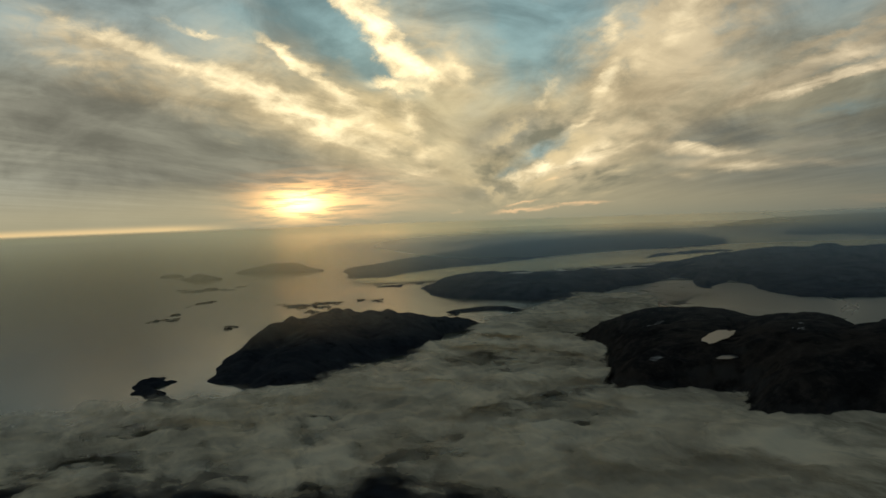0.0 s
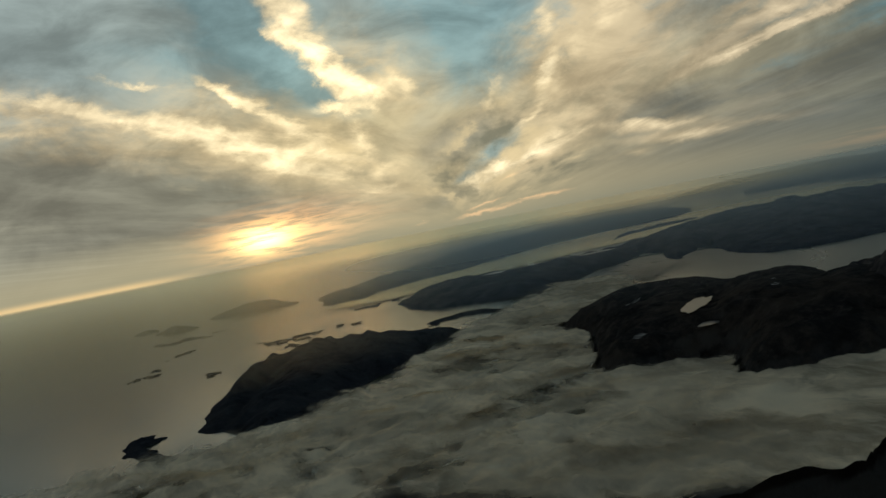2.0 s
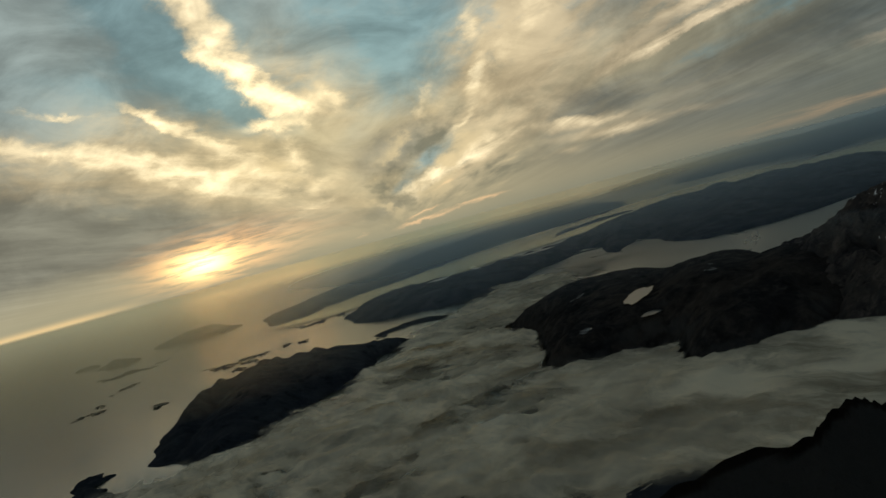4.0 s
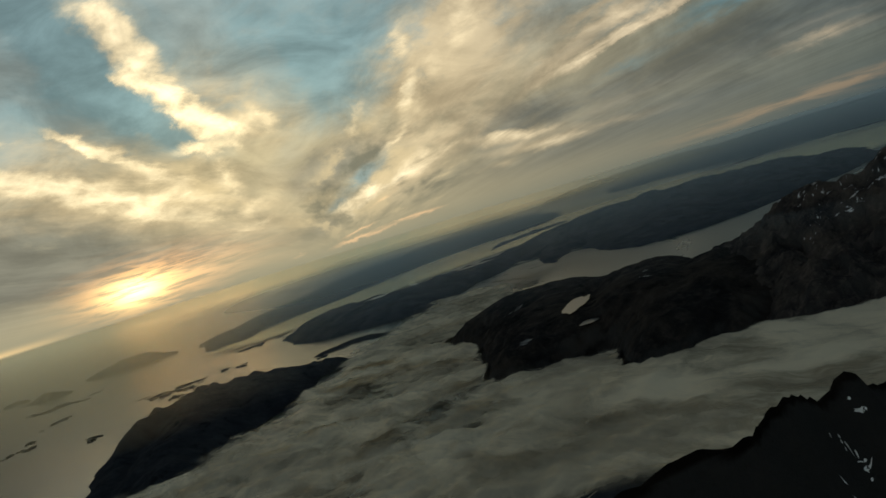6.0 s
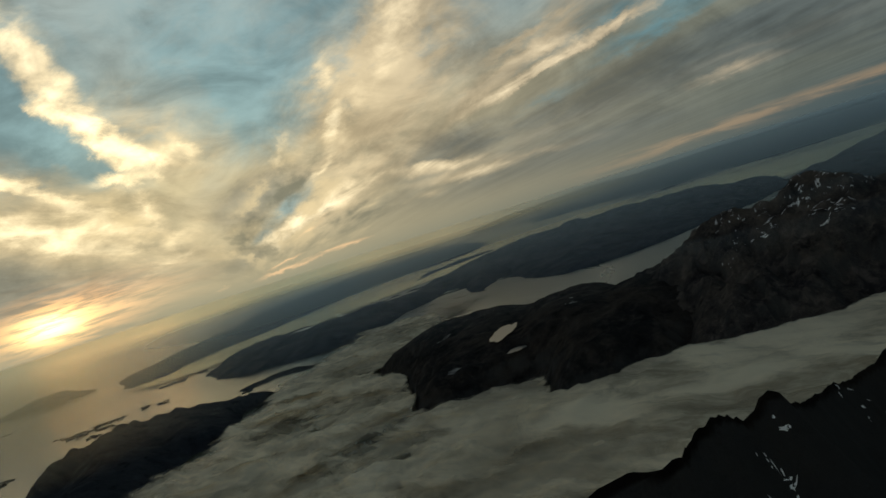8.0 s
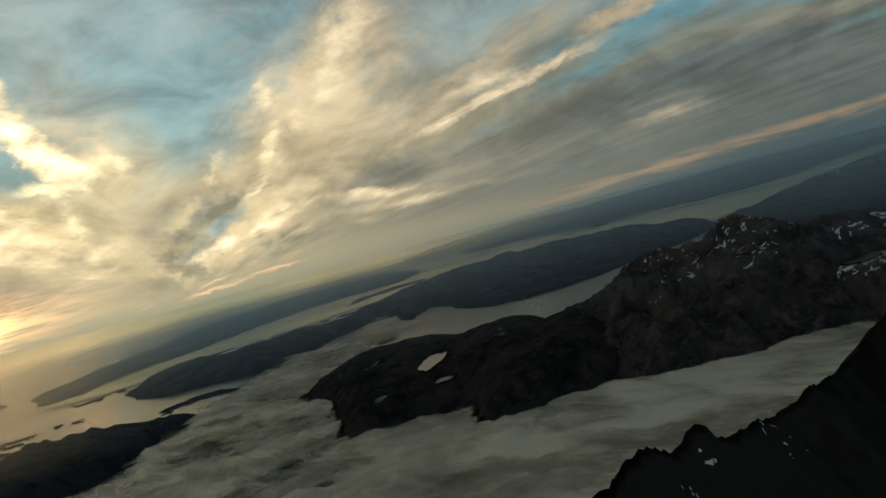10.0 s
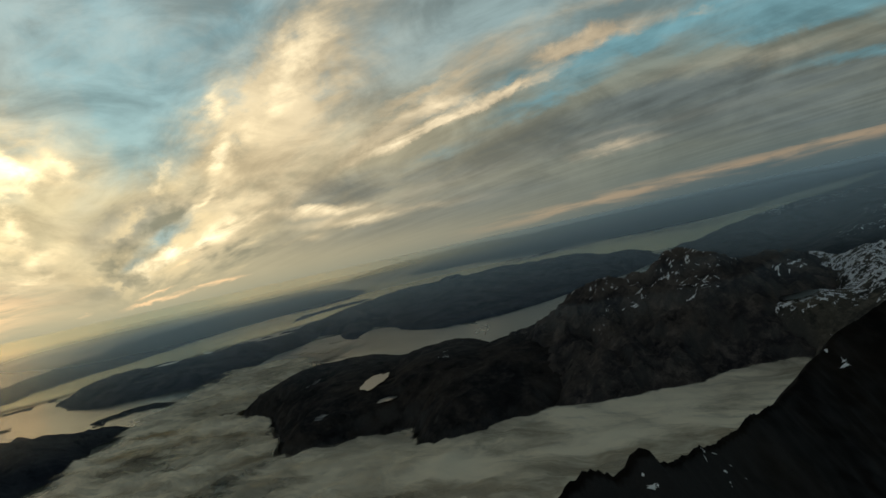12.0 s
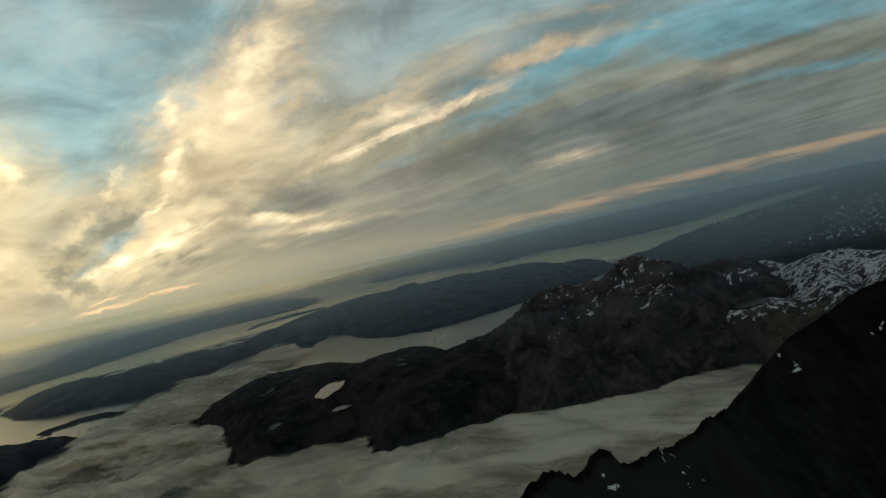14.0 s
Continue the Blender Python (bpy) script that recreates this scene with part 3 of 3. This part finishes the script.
plateau = land("cape_plateau", [[(96, 632, 30, 14), (117, 632, 40, 25), (131, 628, 50, 28), (155, 624, 60, 30.5), (178, 600, 60, 31.5), (195, 580, 56, 28.5), (203, 566, 50, 26.5), (214, 552, 46, 30.5), (221, 545, 46, 33), (227, 536, 44, 35),
                                 (232, 527, 40, 32), (236, 519, 40, 26.5), (243, 510, 46, 28), (253, 492, 56, 33)],
                                [(155, 624, 70, 29), (125, 560, 60, 27), (108, 500, 50, 24), (112, 470, 40, 21)], [(178, 600, 60, 29), (150, 540, 60, 26), (135, 480, 40, 24)],
                                [(224, 540, 50, 32), (200, 500, 56, 33), (182, 455, 56, 33), (165, 415, 44, 29), (158, 395, 36, 25)], [(253, 492, 60, 33), (225, 440, 60, 33), (205, 400, 44, 27)]],
     1.3, CAPE, "dark heathery cape with small lakes above the fog", "cape", seed=11, size=34, crags=0.05, rough=0.07, shape=2.4, coast=0.035, gully=0.1, steep=1.35, floor=9.0,
     plan=[(97, 664), (103, 620), (109, 592), (99, 540), (89, 492), (85, 478), (94, 463), (121, 459), (136, 464), (148, 452), (150, 436), (144, 415), (139, 399), (146, 385), (172, 378), (199, 374), (213, 384), (240, 402), (320, 430), (320, 520), (300, 560), (275, 600), (245, 645), (205, 685), (155, 705), (115, 690)],
     flat=[(154, 500, 11, 25), (164, 520, 12, 25), (172, 539, 11, 25), (154, 474, 7, 20)])
land("peak_massif", [[(240, 512, 45, 22), (253, 500, 50, 27), (258, 491, 54, 34), (263, 482, 58, 40.5), (270, 472, 62, 46), (276, 468, 64, 47), (280, 461, 66, 52.5), (282, 457, 66, 48), (290, 450, 70, 55), (294, 445, 72, 58.5), (298, 440, 74, 54.5), (308, 430, 80, 56), (311, 425, 82, 60),
                      (315, 422, 84, 61.5), (321, 418, 86, 64.3), (329, 412, 88, 64.5), (333, 408, 88, 61.5), (339, 406, 88, 56.5), (350, 405, 90, 51.5), (374, 413, 90, 48), (407, 423, 90, 46)],
                     [(270, 476, 55, 45), (249, 425, 44, 30), (240, 380, 38, 22)], [(294, 445, 60, 54), (270, 410, 44, 35), (257, 373, 34, 24)], [(315, 422, 70, 58), (290, 394, 50, 38), (272, 368, 36, 24)],
                     [(339, 406, 70, 55), (323, 390, 42, 34), (308, 378, 30, 22)], [(374, 413, 70, 47), (358, 385, 46, 34)]],
     1.5, FELL, "jagged dark mountain with snow patches below its peaks", "mountain", seed=13, size=26, crags=0.11, rough=0.05, shape=1.12, coast=0.05, gully=0.5)
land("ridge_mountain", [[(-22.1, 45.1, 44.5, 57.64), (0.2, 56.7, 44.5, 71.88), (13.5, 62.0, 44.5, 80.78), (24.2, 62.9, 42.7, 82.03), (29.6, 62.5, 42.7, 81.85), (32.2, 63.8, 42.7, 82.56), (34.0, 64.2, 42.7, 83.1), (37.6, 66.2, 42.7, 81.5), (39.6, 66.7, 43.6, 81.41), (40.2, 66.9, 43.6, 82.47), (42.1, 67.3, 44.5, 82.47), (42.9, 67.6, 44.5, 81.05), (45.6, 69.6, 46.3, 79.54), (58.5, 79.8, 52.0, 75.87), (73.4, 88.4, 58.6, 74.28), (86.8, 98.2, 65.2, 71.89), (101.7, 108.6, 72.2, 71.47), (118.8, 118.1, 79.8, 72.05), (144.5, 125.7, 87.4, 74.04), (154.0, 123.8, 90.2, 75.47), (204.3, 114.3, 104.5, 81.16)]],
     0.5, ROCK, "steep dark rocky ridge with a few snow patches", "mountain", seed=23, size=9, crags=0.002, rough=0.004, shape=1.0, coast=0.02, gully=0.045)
land("snow_mountain", [[(400, 432, 70, 46), (421, 425, 70, 44.5), (432, 415, 70, 42), (430, 400, 74, 41), (436, 385, 80, 43), (442, 375, 84, 44.5), (440, 358, 90, 42.5), (430, 330, 95, 42), (450, 270, 110, 50)],
                       [(436, 385, 70, 44), (400, 345, 56, 38), (365, 310, 50, 30), (330, 285, 46, 24)], [(430, 330, 80, 43), (370, 270, 60, 34), (290, 230, 50, 26)]],
     1.8, SNOWY, "rocky mountain streaked with old snow", "mountain", seed=31, size=34, shape=1.2, crags=0.05, rough=0.06, coast=0.05, gully=0.35,
     flat=[(347, 358, 27, 33)])
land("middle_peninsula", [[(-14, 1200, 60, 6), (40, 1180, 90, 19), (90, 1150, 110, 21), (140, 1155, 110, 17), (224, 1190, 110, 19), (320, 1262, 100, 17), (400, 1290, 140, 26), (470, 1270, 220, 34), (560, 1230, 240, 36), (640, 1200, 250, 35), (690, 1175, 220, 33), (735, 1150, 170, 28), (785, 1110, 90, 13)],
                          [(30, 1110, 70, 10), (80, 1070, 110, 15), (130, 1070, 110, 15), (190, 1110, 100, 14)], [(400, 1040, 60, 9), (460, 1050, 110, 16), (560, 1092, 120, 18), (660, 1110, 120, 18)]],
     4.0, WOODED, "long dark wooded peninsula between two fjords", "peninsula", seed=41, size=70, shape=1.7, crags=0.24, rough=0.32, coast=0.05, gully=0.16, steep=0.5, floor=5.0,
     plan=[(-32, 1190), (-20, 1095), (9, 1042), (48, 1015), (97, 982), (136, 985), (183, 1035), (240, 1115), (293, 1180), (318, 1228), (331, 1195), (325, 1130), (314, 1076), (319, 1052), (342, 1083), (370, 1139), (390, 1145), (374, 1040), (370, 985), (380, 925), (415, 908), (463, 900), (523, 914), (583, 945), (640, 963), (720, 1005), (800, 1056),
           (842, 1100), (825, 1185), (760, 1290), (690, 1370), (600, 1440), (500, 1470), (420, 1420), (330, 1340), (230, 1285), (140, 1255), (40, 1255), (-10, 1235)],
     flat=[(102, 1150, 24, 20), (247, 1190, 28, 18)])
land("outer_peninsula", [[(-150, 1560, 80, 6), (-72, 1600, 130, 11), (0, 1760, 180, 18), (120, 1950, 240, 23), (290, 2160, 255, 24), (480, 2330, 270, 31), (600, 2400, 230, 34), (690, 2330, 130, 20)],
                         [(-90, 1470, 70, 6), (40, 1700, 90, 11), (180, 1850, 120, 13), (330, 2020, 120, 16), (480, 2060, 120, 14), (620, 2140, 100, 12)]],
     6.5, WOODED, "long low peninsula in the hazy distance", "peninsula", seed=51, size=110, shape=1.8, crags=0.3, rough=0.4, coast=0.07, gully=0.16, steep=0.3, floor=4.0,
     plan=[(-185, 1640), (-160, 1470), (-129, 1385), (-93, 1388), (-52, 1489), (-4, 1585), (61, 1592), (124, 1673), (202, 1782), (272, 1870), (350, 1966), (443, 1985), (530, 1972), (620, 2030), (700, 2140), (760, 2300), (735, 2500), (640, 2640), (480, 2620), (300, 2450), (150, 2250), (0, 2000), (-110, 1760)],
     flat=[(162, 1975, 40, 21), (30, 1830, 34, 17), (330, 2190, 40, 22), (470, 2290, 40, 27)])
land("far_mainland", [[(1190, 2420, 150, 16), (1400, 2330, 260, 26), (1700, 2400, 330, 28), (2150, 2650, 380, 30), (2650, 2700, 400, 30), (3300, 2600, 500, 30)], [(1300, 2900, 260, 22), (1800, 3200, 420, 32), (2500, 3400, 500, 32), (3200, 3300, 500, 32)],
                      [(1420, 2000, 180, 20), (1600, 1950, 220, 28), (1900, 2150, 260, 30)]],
     14.0, HAZED_WOODS, "far blue hills along the horizon", "hills", seed=61, size=200, shape=1.6, coast=0.06, steep=0.3, floor=8.0, gully=0.2,
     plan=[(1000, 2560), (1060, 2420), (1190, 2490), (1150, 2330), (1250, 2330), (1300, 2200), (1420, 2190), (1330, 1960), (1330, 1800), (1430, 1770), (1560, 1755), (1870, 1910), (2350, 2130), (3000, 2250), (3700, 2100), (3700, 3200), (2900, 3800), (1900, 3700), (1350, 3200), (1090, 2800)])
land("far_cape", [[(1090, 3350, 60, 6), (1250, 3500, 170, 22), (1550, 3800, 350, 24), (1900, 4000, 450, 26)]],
     22.0, HAZED_WOODS, "low far cape fading into the haze", "cape", seed=63, size=320, shape=1.8, coast=0.05)
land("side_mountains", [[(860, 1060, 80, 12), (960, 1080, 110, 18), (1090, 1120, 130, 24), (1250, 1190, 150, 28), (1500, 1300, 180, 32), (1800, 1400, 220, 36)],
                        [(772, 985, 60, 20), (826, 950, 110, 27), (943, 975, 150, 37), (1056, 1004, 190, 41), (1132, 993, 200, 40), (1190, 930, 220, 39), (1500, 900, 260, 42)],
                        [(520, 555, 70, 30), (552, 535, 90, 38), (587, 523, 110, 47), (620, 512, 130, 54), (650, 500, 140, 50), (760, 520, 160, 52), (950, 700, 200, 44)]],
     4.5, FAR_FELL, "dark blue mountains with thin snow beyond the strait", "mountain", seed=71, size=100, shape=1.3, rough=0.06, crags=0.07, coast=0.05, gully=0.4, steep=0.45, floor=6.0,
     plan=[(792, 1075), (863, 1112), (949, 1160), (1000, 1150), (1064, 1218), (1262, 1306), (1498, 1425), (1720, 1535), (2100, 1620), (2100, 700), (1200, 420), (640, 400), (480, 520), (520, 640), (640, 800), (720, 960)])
land("strait_spit", [[(380, 1640, 12, 2), (440, 1740, 26, 5), (520, 1790, 28, 6), (600, 1830, 18, 3)]], 4.0, WOODED, "narrow dark spit of land in the bright strait", "spit", seed=86, size=50)
land("strait_islet", [[(905, 1225, 9, 2), (918, 1252, 12, 3)]], 2.0, WOODED, "tiny dark islet in the misty strait", "islet", seed=87, size=20)
land("strait_island", [[(1150, 2010, 20, 2), (1230, 2080, 40, 5), (1310, 2150, 30, 4)]], 6.0, WOODED, "low dark island in the misty strait", "island", seed=88, size=60)
land("haze_island", [[(-365, 1650, 36, 7), (-330, 1680, 60, 14), (-295, 1670, 55, 15), (-262, 1640, 36, 8)]], 4.0, WOODED, "rounded island paling in the haze", "island", seed=81, size=60)
land("dome_islet", [[(-440, 1510, 14, 4), (-418, 1500, 28, 11), (-396, 1495, 14, 4)]], 2.0, HEATH, "small domed islet far out in the haze", "islet", seed=82, size=30)
land("foreshore", [[(-220, 285, 70, 1.5), (-120, 290, 72, 2), (-60, 293, 70, 2), (0, 285, 66, 2), (40, 270, 62, 3), (80, 240, 60, 7)]], 2.0, HEATH, "dark low shore half hidden under the fog", "shore", seed=91, size=40, coast=0.12)
land("skerry", [[(-190, 560, 12, 4.5), (-184, 540, 10, 5), (-172, 512, 9, 3.5), (-160, 496, 8, 2.5)]], 0.8, HEATH, "low rocky skerry half hidden by fog", "islet", seed=83, size=14, coast=0.12, steep=0.8, floor=1.5,
     plan=[(-193, 531), (-200, 556), (-198, 577), (-188, 579), (-185, 566), (-175, 563), (-178, 552), (-184, 545), (-170, 520), (-160, 503), (-148, 492), (-164, 486), (-174, 494), (-179, 514)])
land("flat_islet", [[(8, 900, 7, 1.6), (40, 917, 10, 3), (62, 908, 9, 3), (74, 893, 9, 2)]], 1.3, HEATH, "low dark islet in the sound", "islet", seed=84, size=20)
land("faint_islet", [[(-505, 1600, 18, 5), (-490, 1600, 14, 6)]], 3.0, HEATH, "tiny islet nearly lost in the haze", "islet", seed=85, size=24)
SKERRIES = ((-375, 1262, -322, 1282, 9), (-360, 1300, -340, 1310, 6), (-305, 1068, -290, 1108, 4), (-209, 826, -203, 826, 4), (-306, 905, -296, 908, 3), (-288, 908, -279, 912, 3),
            (-186, 1010, -160, 1020, 6), (-155, 1022, -122, 1034, 5), (-168, 985, -158, 990, 4), (-146, 985, -130, 992, 4), (-150, 940, -138, 945, 4), (-128, 960, -118, 965, 3),
            (-104, 1050, -98, 1052, 4), (-84, 1038, -79, 1040, 4), (-96, 1235, -62, 1245, 6), (-40, 1268, -30, 1262, 5), (-300, 960, -294, 964, 3), (8, 880, 14, 876, 3))
for k, (xa, ya, xb, yb, w) in enumerate(SKERRIES):
    ob = land("skerry", [[(xa, ya, w * 0.45, 1.0), ((xa + xb) / 2, (ya + yb) / 2 + 2, w * 0.75, 1.6), (xb, yb, w * 0.35, 0.8)]], 0.7, HEATH, "low dark rock barely above the sea", "skerry", seed=200 + k, size=9, coast=0.4)
    tagged(ob, group="skerries")
    for j in range(4):
        near = random.Random(900 + 7 * k + j)
        f, off, w2 = near.uniform(-0.3, 1.3), near.uniform(1.6, 5.0) * near.choice((-1, 1)), w * near.uniform(0.2, 0.42)
        mx, my, span = xa + f * (xb - xa), ya + f * (yb - ya) + off * w, w * near.uniform(0.4, 1.0)
        ob = land("skerry", [[(mx - span, my - 0.3 * span, w2, 0.8), (mx + span, my + 0.3 * span, w2 * 0.8, 0.7)]], 0.8, HEATH, "low dark rock barely above the sea", "skerry", seed=300 + 5 * k + j, size=7, coast=0.3)
        tagged(ob, group="skerries")

# ---------------------------------------------------------------- lakes and snow lying on the mountains
def drape(name, parent, x, y, length, width, angle, mat, seed, level=None, lift=0.12, ragged=0.55):
    """A patch lying on the ground (or level, for water), a part of its mountain."""
    a = np.linspace(0, 2 * math.pi, 41)[None, :]
    q = np.linspace(0, 1, 9)[:, None]
    edge = 1 + ragged * fbm(np.cos(a) * 1.3 + seed * 7.1, np.sin(a) * 1.3 + 3.3 * seed, 1.0, 4, seed)
    u, v = q * edge * np.cos(a) * length, q * edge * np.sin(a) * width
    c, s = math.cos(radians(angle)), math.sin(radians(angle))
    px, py = x + c * u - s * v, y + s * u + c * v
    pz = ground_at([parent.name], px, py) + lift if level is None else np.full(px.shape, level)
    ob = sheet(name, px, py, pz, np.ones(px.shape, bool), mat)
    ob.parent = parent
    return ob


def thing(name):
    return bpy.data.objects[name]


drape("lake", plateau, 162, 517, 27, 8, 60, LAKE, 3, 25.0)["label"] = "small lake mirroring the evening sky"
drape("lake", plateau, 153, 473, 7.5, 4.5, 40, LAKE, 4, 20.0)
drape("pond", plateau, 139, 585, 8, 2.6, 20, LAKE, 12)
drape("pond", plateau, 117, 485, 5, 2.6, 35, LAKE, 14)
drape("lake", thing("snow_mountain"), 347, 358, 17, 12, 40, TARN, 97, 33.0)
drape("lake", thing("middle_peninsula"), 102, 1150, 15, 12, 10, LAKE, 5, 19.6)["label"] = "pale upland lake"
drape("lake", thing("middle_peninsula"), 247, 1190, 28, 12, 8, LAKE, 6, 17.6)["label"] = "pale upland lake"
drape("lake", thing("outer_peninsula"), 162, 1975, 30, 22, 20, LAKE, 7, 20.6)["label"] = "pale upland lake"
for k, (x, y, z) in enumerate(((30, 1830, 16.6), (330, 2190, 21.6), (470, 2290, 26.6))):
    drape("lake", thing("outer_peninsula"), x, y, 26, 18, 25, LAKE, 8 + k, z)["label"] = "pale upland lake"


def snow_streaks(parent, x, y, spread, count, size, angle, seed, lift=0.12):
    """A loose family of thin snow streaks round one place."""
    rng = random.Random(seed)
    for k in range(2 * count):
        drape("snow_patch", parent, x + rng.gauss(0, 1.2 * spread), y + rng.gauss(0, 1.2 * spread), size * rng.uniform(0.15, 0.75), size * rng.uniform(0.05, 0.16), angle + rng.gauss(0, 14), SNOW, seed * 31 + k, lift=lift, ragged=1.3)


def knob(name, parent, x, y, radius, height, seed, mat):
    """A craggy knob of rock standing on the crest of its mountain."""
    a = np.linspace(0, 2 * math.pi, 29)[None, :]
    q = np.linspace(0, 1, 12)[:, None]
    edge = 1 + 0.7 * fbm(np.cos(a) * 1.2 + seed * 5.3, np.sin(a) * 1.2 + 2.1 * seed, 1.0, 4, seed)
    px, py = x + q * edge * np.cos(a) * radius, y + q * edge * np.sin(a) * radius
    crag = 1 + 0.35 * fbm(px, py, radius * 0.7, 4, seed + 3, True)
    pz = ground_at([parent.name], px, py) - 0.3 * radius * q**3 + height * crag * (1 - q**1.5)
    ob = sheet(name, px, py, pz, np.ones(px.shape, bool), mat)
    ob.parent = parent
    return ob


for k, (x, y, radius, height) in enumerate(((-128, 718, 8, 2.4), (-93, 744, 9, 1.8), (-84, 749, 7, 1.6), (-50, 757, 9, 1.2), (-141, 690, 7, 1.0))):
    knob("rock_knob", thing("headland_island"), x, y, radius, height, 400 + k, HEATH)
for k, (x, y, spread, count, size, angle) in enumerate(((199, 489, 1.0, 2, 2, 0), (206, 505, 0.8, 2, 1.6, 40))):
    snow_streaks(plateau, x, y, spread, count, size, angle, 20 + k)
for k, (x, y, spread, count, size, angle) in enumerate(((304, 405, 2.5, 6, 3.6, 25), (287, 413, 4.0, 9, 2.4, 145), (273, 420, 2.5, 4, 1.5, 60), (265, 416, 2.5, 3, 1.2, 60), (313, 386, 5.0, 11, 3.0, -33), (283, 437, 3.0, 4, 2.0, 60), (330, 404, 2.0, 3, 2.5, 0), (317, 413, 2.0, 3, 2.2, 30), (373, 390, 5.0, 5, 4.0, 20), (396, 399, 4.0, 5, 4.0, 10))):
    snow_streaks(thing("peak_massif"), x, y, spread, count, size, angle, 40 + k, 0.25)
for k, (x, y, spread, count, size, angle) in enumerate(((410, 345, 7.0, 10, 6.0, 60), (409, 330, 5.0, 8, 9.0, 80), (432, 367, 5.0, 7, 6.0, 50), (416, 397, 4.0, 5, 5.0, 20), (380, 338, 6.0, 6, 3.5, 60))):
    snow_streaks(thing("snow_mountain"), x, y, spread, count, size, angle, 55 + k, 0.5)
for k, (x, y, spread, count, size, angle) in enumerate(((40.6, 65.5, 0.3, 2, 0.7, 12), (38.0, 63.9, 0.3, 3, 0.5, 70), (38.7, 63.4, 0.4, 3, 0.5, 39), (35.5, 60.9, 0.3, 2, 0.3, 0), (54.6, 75.0, 0.8, 3, 0.4, 30), (57.5, 77.2, 0.8, 3, 0.5, 30), (111.2, 111.4, 0.6, 2, 2.2, 39), (141.6, 117.7, 1.2, 3, 1.6, 20))):
    snow_streaks(thing("ridge_mountain"), x, y, spread, count, size, angle, 70 + k, 0.06)


# ---------------------------------------------------------------- fog
def fog_layer(z, seed, thin, cell):
    x, y = np.meshgrid(np.arange(-420, 460, cell), np.arange(90, 1100, cell))
    lump = fbm(x, y, 110, 4, seed) * 2.5 + fbm(x, y * 0.7, 22, 5, seed + 3, gain=0.6) * 4.5
    cover = ridge_height(x, y, [[(-230, 405, 100, 0.85), (-60, 440, 115, 1.05), (40, 540, 120, 1.25), (76, 680, 92, 1.3), (128, 800, 92, 1.2), (170, 915, 95, 0.85), (240, 980, 100, 0.45)],
                                [(20, 380, 120, 0.8), (100, 360, 140, 1.4), (180, 330, 140, 1.9), (260, 320, 120, 2.2), (310, 325, 70, 2.0)], [(-220, 370, 110, 0.75), (-60, 375, 110, 0.85), (40, 340, 100, 0.8)], [(-200, 290, 80, 0.4), (0, 285, 80, 0.38), (100, 260, 80, 0.45)]], 2.0)
    d = np.clip(cover * 1.3, 0, 1.15) * 0.60 + 0.12 * np.clip((x - 40) / 120.0, 0, 1) * (cover > 0.6)
    d = np.clip(d + 0.5 * fbm(x, y, 90, 5, seed + 8) * (cover > 0) * (1 - 0.6 * np.clip((x - 40) / 120.0, 0, 1)) - thin, 0, 1)
    near = ["headland_island", "cape_plateau", "peak_massif", "ridge_mountain", "snow_mountain", "skerry"]
    ring = [(0, 0)] + [(q * math.cos(a), q * math.sin(a)) for q in (5, 10) for a in np.linspace(0, 2 * math.pi, 7)[:6]]
    ground = sum(np.clip(ground_at(near, x + dx, y + dy), -1.5, 40) for dx, dy in ring) / len(ring)
    valley = np.clip((x - 60) / 160.0, 0, 1) * np.clip((480 - y) / 100.0, 0, 1)
    top = z + lump * (1 - 0.5 * valley) + 1.5 * valley
    d = d * np.clip((top - ground + 4.0 * fbm(x, y, 26, 4, seed + 21)) / 6.0, 0, 1)
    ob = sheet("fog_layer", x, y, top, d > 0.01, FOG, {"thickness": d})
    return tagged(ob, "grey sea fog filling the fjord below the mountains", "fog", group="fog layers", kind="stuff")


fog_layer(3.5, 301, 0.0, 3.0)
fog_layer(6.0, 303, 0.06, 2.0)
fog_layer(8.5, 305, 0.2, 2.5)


def strait_fog():
    """Low bright mist on the water of the strait."""
    x, y = np.meshgrid(np.arange(-150, 3000, 9.0), np.arange(1090, 2900, 9.0))
    cover = ridge_height(x, y, [[(-60, 1360, 90, 0.8), (60, 1480, 110, 1.0), (250, 1650, 180, 1.1), (480, 1800, 260, 1.2), (720, 1800, 340, 1.3), (900, 1500, 340, 1.4), (1150, 1600, 340, 1.4), (1500, 1650, 300, 1.3), (1900, 1800, 260, 1.1), (2500, 1950, 250, 1.0)],
                                [(720, 1800, 300, 1.2), (850, 2200, 300, 1.2), (950, 2700, 240, 1.0)]], 2.4)
    drift = fbm(x * 0.6 + y * 0.5, y - 0.5 * x, 190, 6, 311)
    d = np.clip(cover * 1.6, 0, 1) * np.clip(0.93 + 0.55 * drift, 0.3, 1.0)
    ob = sheet("fog_bank", x, y, 1.6 + 0.8 * drift, d > 0.01, HAZE, {"thickness": np.clip(d, 0, 0.97), "warmth": 0 * d + 1.0})
    return tagged(ob, "pale mist lying on the water of the strait", "fog", kind="stuff")


strait_fog()
